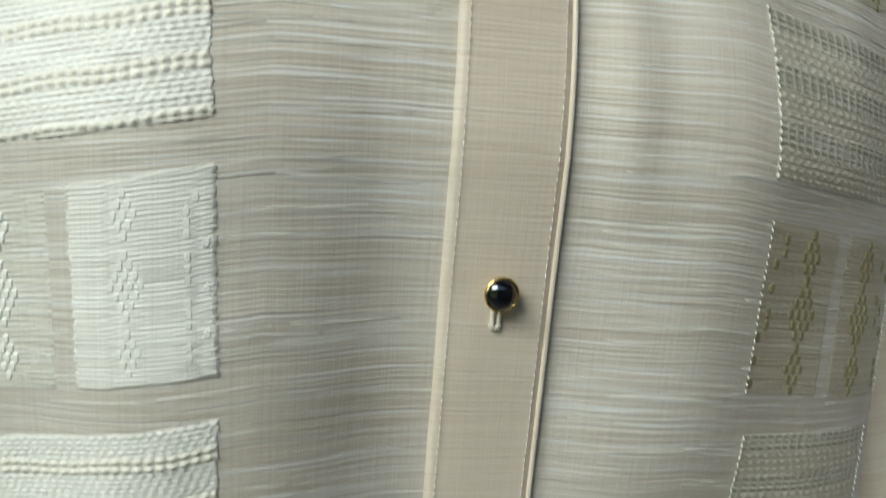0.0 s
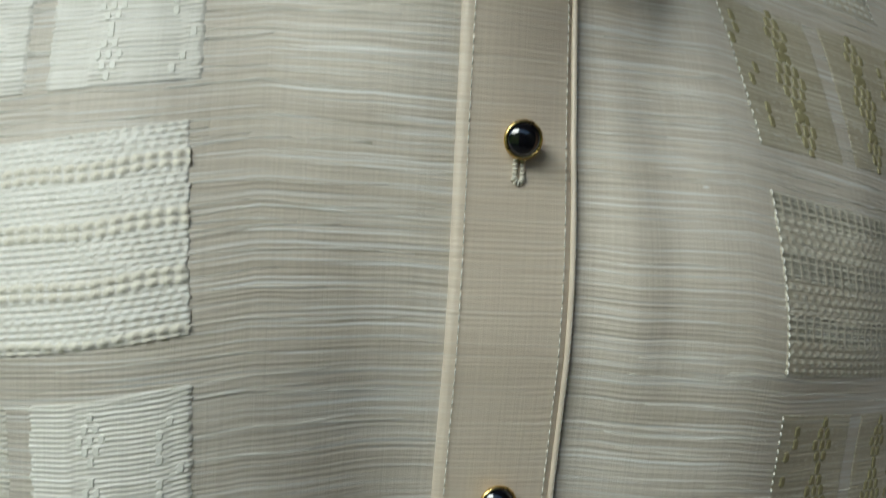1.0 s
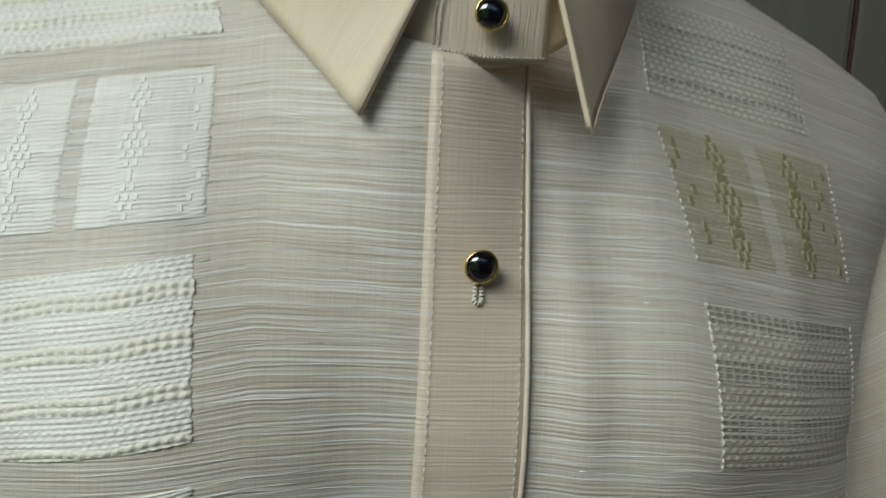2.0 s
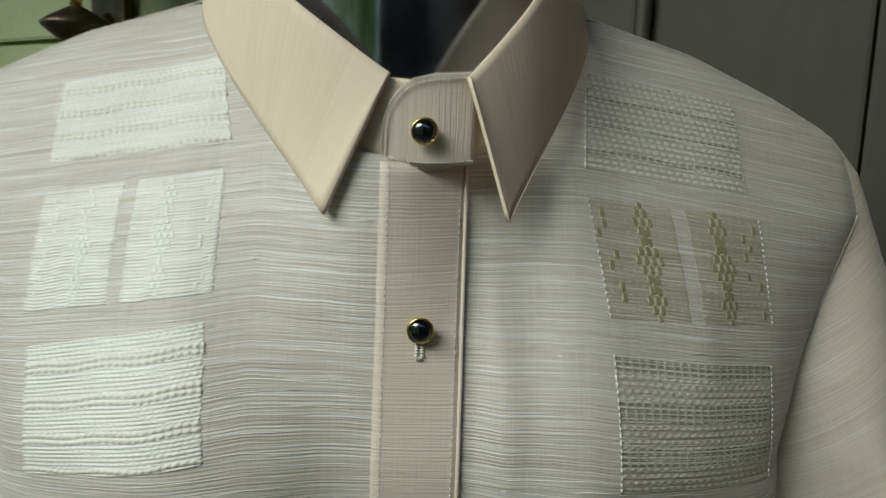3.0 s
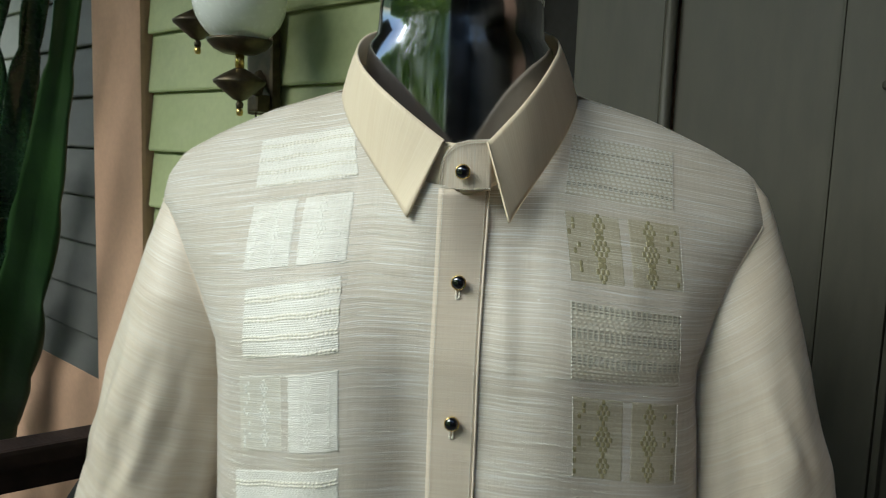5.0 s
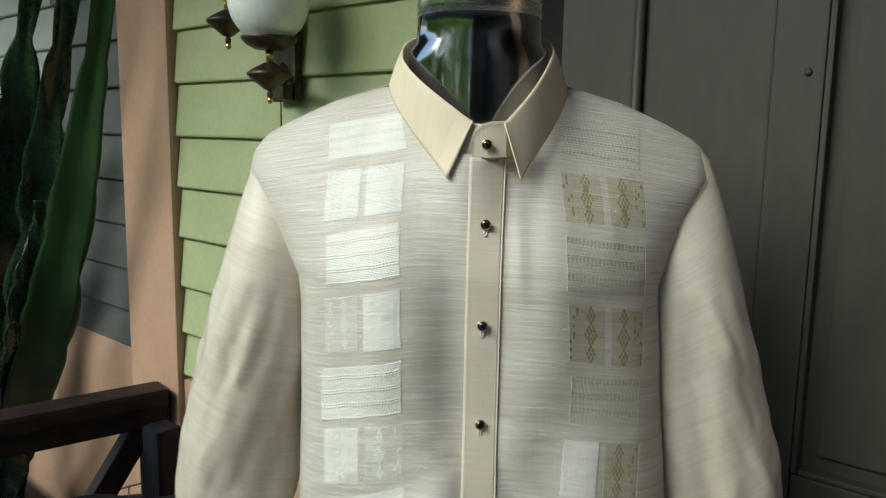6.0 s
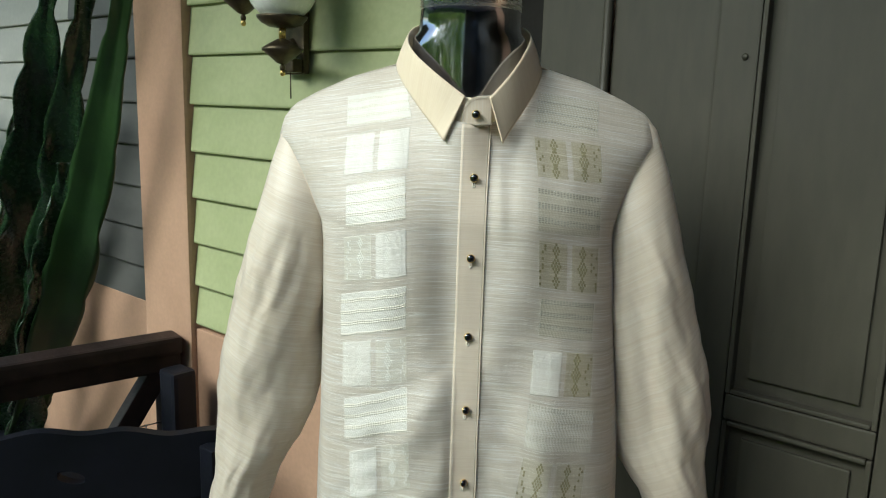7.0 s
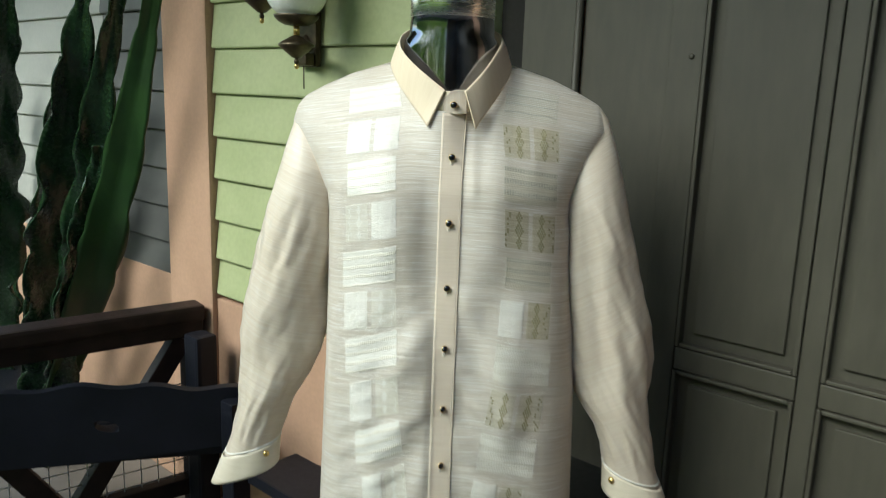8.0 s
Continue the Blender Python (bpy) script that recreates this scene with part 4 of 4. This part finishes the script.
build_slubs()
build_sleeve(-1)
build_sleeve(1)
build_armhole(-1)
build_armhole(1)
placket = build_placket()
tab = build_collar()
for z, turn, tip in ((1.42, 0, 0), (1.318, 4, -4), (1.213, 10, -8), (1.115, 25, -14), (1.013, 35, -10), (0.915, 40, -5), (0.82, 10, 0)):
    build_button(z, turn, tip, placket)
build_button(1.500, 0, 0, tab)
build_panels()


# ---- the mannequin ----
def build_mannequin():
    bm = bmesh.new()
    seg = 40
    rings = [(0.05, 0.20, 0.16), (0.10, 0.62, 0.05), (0.155, 0.70, 0.10), (0.15, 0.95, 0.078), (0.165, 1.20, 0.088), (0.165, 1.32, 0.075), (0.14, 1.40, 0.050), (0.10, 1.46, 0.046), (0.078, 1.485, 0.070),
             (0.0800, 1.515, 0.0705), (0.0797, 1.585, 0.0700), (0.0780, 1.600, 0.0695), (0.0715, 1.608, 0.069), (0.0698, 1.616, 0.069), (0.0685, 1.637, 0.068), (0.0693, 1.6375, 0.0688), (0.0693, 1.675, 0.0688), (0.0625, 1.688, 0.0615), (0.04, 1.698, 0.04)]
    rings = [(0.016, 0.03, 0.016), (0.016, 0.60, 0.016)] + rings[1:]
    loops = []
    for a, z, b in rings:
        loops.append([bm.verts.new((-0.017 + a * math.cos(2 * math.pi * k / seg), -0.012 + b * math.sin(2 * math.pi * k / seg), z)) for k in range(seg)])
    for i, (p, q) in enumerate(zip(loops, loops[1:])):
        for k in range(seg):
            f = bm.faces.new((p[k], p[(k + 1) % seg], q[(k + 1) % seg], q[k]))
            f.material_index = 1 if (rings[i][1] >= 1.637 or i == 0) else 0
    bm.faces.new(loops[-1]).material_index = 1
    disc = revolve([(0, 0.0), (0.17, 0.0), (0.175, 0.008), (0.17, 0.016), (0.03, 0.03), (0, 0.03)], 48, (-0.017, -0.012, 0))
    tmp = bpy.data.meshes.new("tmp")
    disc.to_mesh(tmp)
    disc.free()
    bm.from_mesh(tmp)
    ob = part("mannequin", bm, [NAVY, CHROME], None, "", True)
    ob.matrix_world = SHIRT
    tagged(ob, "glossy navy torso mannequin with chrome neck cap on a stand", "mannequin")


build_mannequin()


# ---- wall lamp ----
def build_lamp():
    lamp = thing("wall_lamp", "two-armed dark bronze wall lamp with opal glass globes", "wall lamp", FACADE)
    bm = box(bmesh.new(), (0.47, -0.034, 1.575), (0.56, -0.0135, 1.86), 0.008)
    part("backplate", bm, BRONZE, lamp)
    for u, n, zc in ((0.625, 0.148, 1.622), (0.457, 0.135, 1.742)):
        c = (u, -n, zc)
        body = part("turned_body", revolve([(0, -0.045), (0.006, -0.043), (0.007, -0.036), (0.004, -0.031), (0.012, -0.028), (0.034, -0.010), (0.046, 0.0), (0.047, 0.004), (0.036, 0.012), (0.018, 0.022), (0.010, 0.026), (0, 0.028)], 28, c), BRONZE, lamp, "dark turned bronze body", True)
        part("finial", revolve([(0, -0.058), (0.005, -0.056), (0.0065, -0.050), (0.005, -0.044), (0, -0.0435)], 16, c), BRASS, body, "small brass finial", True)
        part("stem", revolve([(0.008, 0.027), (0.008, 0.052)], 14, c), BRASS, lamp, "brass stem", True)
        part("saucer", revolve([(0.010, 0.050), (0.030, 0.052), (0.046, 0.060), (0.056, 0.070), (0.058, 0.076), (0.052, 0.076), (0, 0.066)], 30, c), BRONZE, lamp, "", True)
        part("globe", revolve([(0.040, 0.072)] + [(0.082 * math.cos(a), 0.146 + 0.082 * math.sin(a)) for a in np.linspace(-1.05, 1.5, 18)], 36, c), OPAL, lamp, "white opal glass globe", True)
        v, f = tube([(0.515, -0.03, zc + 0.03), (0.515 + (u - 0.515) * 0.3, -0.06, zc - 0.005), (0.515 + (u - 0.515) * 0.7, -n * 0.75, zc + 0.006), (u, -n, zc + 0.02)], [0.013, 0.011, 0.010, 0.009], 10)
        mesh_ob("arm", v, f, BRONZE, lamp)
    part("switch_box", box(bmesh.new(), (0.52, -0.065, 1.578), (0.556, -0.034, 1.612), 0.006), BRONZE, lamp)
    v, f = tube([(0.535, -0.055, 1.58), (0.536, -0.055, 1.515)], 0.0018, 6)
    mesh_ob("pull_chain", v, f, BRONZE, lamp)


build_lamp()


# ---- railing and bench ----
def beam(name, a, b, w, h, mat, parent, label="", bevel=0.006):
    """A squared timber from a to b."""
    a, b = Vector(a), Vector(b)
    d = (b - a)
    bm = box(bmesh.new(), (-w / 2, 0, -h / 2), (w / 2, d.length, h / 2), bevel)
    x = d.normalized().cross(Vector((0, 0, 1))).normalized() if abs(d.normalized().z) < 0.98 else Vector((1, 0, 0))
    y = d.normalized()
    z = x.cross(y)
    m = Matrix((x, y, z)).transposed().to_4x4()
    m.translation = a
    bmesh.ops.transform(bm, matrix=m, verts=bm.verts)
    return part(name, bm, mat, parent, label)


def build_railing():
    rail = thing("porch_railing", "dark brown wooden porch railing with diagonal braces and wire mesh", "railing", FACADE)
    a, b = Vector((-0.055, -0.045, 0)), Vector((-0.36, -1.75, 0))

    def at(t, z):
        p = a.lerp(b, t)
        return (p.x, p.y, z)

    beam("top_rail", at(0, 0.752), at(1, 0.752), 0.095, 0.056, RAILWOOD, rail, "", 0.012)
    beam("under_rail", at(0.002, 0.697), at(1, 0.697), 0.07, 0.052, RAILWOOD, rail)
    beam("bottom_rail", at(0.002, 0.12), at(1, 0.12), 0.06, 0.06, RAILWOOD, rail)
    for t in (0.02, 0.5, 0.985):
        beam("post", at(t, 0.0), at(t, 0.67), 0.06, 0.06, RAILWOOD, rail)
    beam("brace", at(0.04, 0.665), at(0.24, 0.15), 0.055, 0.065, RAILWOOD, rail)
    beam("brace", at(0.48, 0.665), at(0.28, 0.15), 0.055, 0.065, RAILWOOD, rail)
    beam("brace", at(0.52, 0.665), at(0.73, 0.15), 0.055, 0.065, RAILWOOD, rail)
    part("end_post", box(bmesh.new(), (0.03, -0.16, 0.0), (0.115, -0.085, 0.712), 0.014), BENCHPAINT, rail, "navy painted end post")
    for k in range(30):
        t = 0.03 + 0.95 * k / 29
        v, f = tube([at(t, 0.15), at(t, 0.50)], 0.0022, 5)
        mesh_ob("mesh_wire", v, f, WIRE, rail)
    for k in range(7):
        v, f = tube([at(0.02, 0.16 + 0.056 * k), at(0.98, 0.16 + 0.056 * k)], 0.0022, 5)
        mesh_ob("mesh_wire", v, f, WIRE, rail)


def build_bench():
    bench = thing("bench", "dark navy painted wooden bench with a curved pierced backboard", "bench", FACADE)
    a, b = Vector((0.40, -0.16, 0)), Vector((-0.27, -1.16, 0))
    d = (b - a).normalized()
    n = Vector((d.y, -d.x, 0))
    length = (b - a).length
    # backboard: wavy top and bottom with an oval hole
    bm = bmesh.new()
    hole_at, hole_z, hr, hz = 0.40, 0.535, 0.036, 0.017
    outline = []
    m = 120
    top = [(length * k / m, 0.628 + 0.030 * math.sin(math.pi * min(1, k / m * 1.25)) ** 2 + 0.006 * math.sin(k * 0.3)) for k in range(m + 1)]
    bot = [(length * k / m, 0.455 - 0.030 * math.sin(math.pi * k / m)) for k in range(m + 1)]
    for off in (0.0, 0.032):
        vt = [bm.verts.new(a + d * s + n * off + Vector((0, 0, z))) for s, z in top]
        vb = [bm.verts.new(a + d * s + n * off + Vector((0, 0, z))) for s, z in bot]
        outline.append((vt, vb))
    (t0, b0), (t1, b1) = outline
    for k in range(m):
        bm.faces.new((t0[k], t0[k + 1], t1[k + 1], t1[k]))
        bm.faces.new((b0[k], b0[k + 1], b1[k + 1], b1[k]))
    bm.faces.new((t0[0], t1[0], b1[0], b0[0]))
    bm.faces.new((t0[m], t1[m], b1[m], b0[m]))
    ks = [k for k in range(m) if abs(length * (k + 0.5) / m - hole_at) < 0.22]
    for vt, vb in outline:
        for k in range(m):
            if k not in ks:
                bm.faces.new((vt[k], vt[k + 1], vb[k + 1], vb[k]))
    rims = []
    for vt, vb in outline:
        ring = vt[ks[0]:ks[-1] + 2] + vb[ks[0]:ks[-1] + 2][::-1]
        hole = []
        off = 0.0 if vt is t0 else 0.032
        for v in ring:
            rel = v.co - a
            w = math.atan2(rel.z - hole_z, rel.dot(d) - hole_at)
            hole.append(bm.verts.new(a + d * (hole_at + hr * math.cos(w)) + n * off + Vector((0, 0, hole_z + hz * math.sin(w) + 0.25 * hr * math.cos(w)))))
        for k in range(len(ring)):
            j = (k + 1) % len(ring)
            bm.faces.new((ring[k], ring[j], hole[j], hole[k]))
        rims.append(hole)
    for k in range(len(rims[0])):
        j = (k + 1) % len(rims[0])
        bm.faces.new((rims[0][k], rims[0][j], rims[1][j], rims[1][k]))
    part("backboard", bm, BENCHPAINT, bench, "wide navy-black board with an oval hand hole")
    for s in (0.04, length - 0.05):
        p = a + d * s - n * 0.02
        beam("back_post", (p.x, p.y, 0.0), (p.x, p.y, 0.60), 0.06, 0.06, BENCHPAINT, bench)
        q = p + n * 0.48
        beam("front_leg", (q.x, q.y, 0.0), (q.x, q.y, 0.40), 0.06, 0.06, BENCHPAINT, bench)
        beam("side_rail", (p.x + n.x * 0.03, p.y + n.y * 0.03, 0.37), (q.x, q.y, 0.37), 0.04, 0.05, BENCHPAINT, bench)
    for k in range(4):
        p, q = a + n * (0.10 + 0.115 * k) - d * 0.03, b + n * (0.10 + 0.115 * k) + d * 0.03
        beam("seat_board", (p.x, p.y, 0.413), (q.x, q.y, 0.413), 0.108, 0.026, BENCHPAINT, bench)


def build_table():
    table = thing("side_table", "dark wooden side table against the door", "table", FACADE)
    part("tabletop", box(bmesh.new(), (1.05, -0.235, 0.722), (1.668, -0.045, 0.75), 0.006), DARKWOOD, table)
    for x, y in ((1.07, -0.22), (1.61, -0.22), (1.07, -0.10), (1.61, -0.10)):
        part("leg", box(bmesh.new(), (x, y, 0.0), (x + 0.04, y + 0.04, 0.7215), 0.004), DARKWOOD, table)
    seat = thing("low_stool", "low dark blue wooden plank stool by the wall", "stool", FACADE)
    part("seat", box(bmesh.new(), (0.50, -0.235, 0.385), (1.02, -0.06, 0.42), 0.006), BENCHPAINT, seat)
    for x in (0.62, 0.94):
        part("leg", box(bmesh.new(), (x, -0.21, 0.0), (x + 0.045, -0.085, 0.3845), 0.004), BENCHPAINT, seat)


build_railing()
build_bench()
build_table()


# ---- plant: long wavy-edged cactus blades ----
def build_blade(path, width, wave, mat, parent, seed):
    rng = random.Random(seed)
    n = 200
    p = [bezier(*[Vector(q) for q in path], i / n) for i in range(n + 1)]
    pts = []
    ph = rng.uniform(0, 6)
    for i, c in enumerate(p):
        d = (p[min(i + 1, n)] - p[max(i - 1, 0)]).normalized()
        side = d.cross(Vector((0.93, -0.37, 0))).normalized()
        twist = Matrix.Rotation(0.5 * math.sin(i * 0.023 + ph), 3, d)
        side = twist @ side
        nor = d.cross(side)
        t = i / n
        w = width * (0.35 + 0.65 * math.sin(math.pi * min(1, 0.12 + t * 0.95)) ** 0.5)
        row = []
        for j in range(11):
            s = -1 + j / 5
            lobe = i * 0.13 + ph + (1.3 if s > 0 else 0) + 2.6 * noise.noise(Vector((i * 0.035, 3 * s, seed)))
            edge = 1 + wave * abs(s) ** 3 * (0.9 * abs(math.sin(lobe)) - 0.6 + 1.1 * noise.noise(Vector((i * 0.05, 2 * s, seed + 4))))
            bend = 0.012 * (1 - abs(s)) + 0.012 * wave * 3 * abs(s) * math.sin(i * 0.16 + ph + 2 * s)
            row.append(c + side * (w / 2 * s * edge) + nor * bend)
        pts.append(row)
    v, f = sheet(pts, 0.006)
    return mesh_ob("blade", v, f, mat, parent)


def build_plant():
    plant = thing("cactus_plant", "tall dark green cactus with long wavy-edged blades behind the railing", "plant", FACADE)
    part("planter", box(bmesh.new(), (-1.95, -0.34, 0.0), (-0.75, -0.08, 0.16), 0.012), BENCHPAINT, plant, "long dark planter box")
    blades = [((-1.00, -0.20, 0.10), (-0.66, -0.20, 0.62), (-0.32, -0.20, 1.02), (0.02, -0.20, 1.85), 0.15, 0.14, LEAFB),
              ((-0.95, -0.22, 0.10), (-0.70, -0.24, 0.60), (-0.46, -0.24, 0.95), (-0.33, -0.24, 1.30), 0.125, 0.36, LEAF),
              ((-1.16, -0.20, 0.10), (-1.02, -0.22, 0.50), (-0.80, -0.22, 1.00), (-0.36, -0.22, 1.95), 0.17, 0.50, LEAF),
              ((-1.60, -0.24, 0.10), (-1.48, -0.22, 0.50), (-1.36, -0.22, 1.08), (-1.10, -0.22, 1.85), 0.19, 0.50, LEAF),
              ((-0.98, -0.18, 0.10), (-0.86, -0.18, 0.6), (-0.62, -0.18, 1.1), (-0.22, -0.18, 1.9), 0.13, 0.38, LEAF),
              ((-1.40, -0.14, 0.10), (-1.20, -0.14, 0.6), (-1.08, -0.14, 1.1), (-0.80, -0.14, 1.6), 0.12, 0.38, LEAF),
              ((-1.70, -0.16, 0.10), (-1.68, -0.16, 0.60), (-1.66, -0.16, 1.10), (-1.50, -0.16, 1.60), 0.20, 0.42, LEAF)]
    for k, (a, b, c, d, w, wave, mat) in enumerate(blades):
        build_blade((a, b, c, d), w, wave, mat, plant, 21 + k)


build_plant()


# ---- garden hedge across the lawn, mirrored in the glossy neck ----
def build_hedge():
    rng = random.Random(9)
    vs, fs = [], []
    for k in range(23000):
        u = rng.uniform(-11.0, 3.6)
        top = 3.9 - 0.5 * smooth01((-1.0 - u) / 2.0) + 0.6 * noise.noise(Vector((u * 0.7, 2.0, 0)))
        n = 5.2 + rng.gauss(0, 0.35) + 0.4 * noise.noise(Vector((u, 5, 1)))
        z = -0.3 + (top + 0.3) * rng.random() ** 0.8
        c = Vector((u, -n, z))
        d = Vector((rng.gauss(0, 1), rng.gauss(0, 1), rng.gauss(0, 0.6))).normalized()
        a = d.cross(Vector((rng.gauss(0, 1), rng.gauss(0, 1), rng.gauss(0, 1)))).normalized()
        w, h = rng.uniform(0.05, 0.09), rng.uniform(0.09, 0.16)
        o = len(vs)
        vs += [c - d * h, c + a * w, c + d * h, c - a * w]
        fs.append((o, o + 1, o + 2, o + 3))
    ob = mesh_ob("garden_hedge", vs, fs, HEDGE, smooth=False)
    ob.matrix_world = FACADE
    tagged(ob, "green leafy garden hedge across the lawn", "hedge", kind="stuff")


build_hedge()
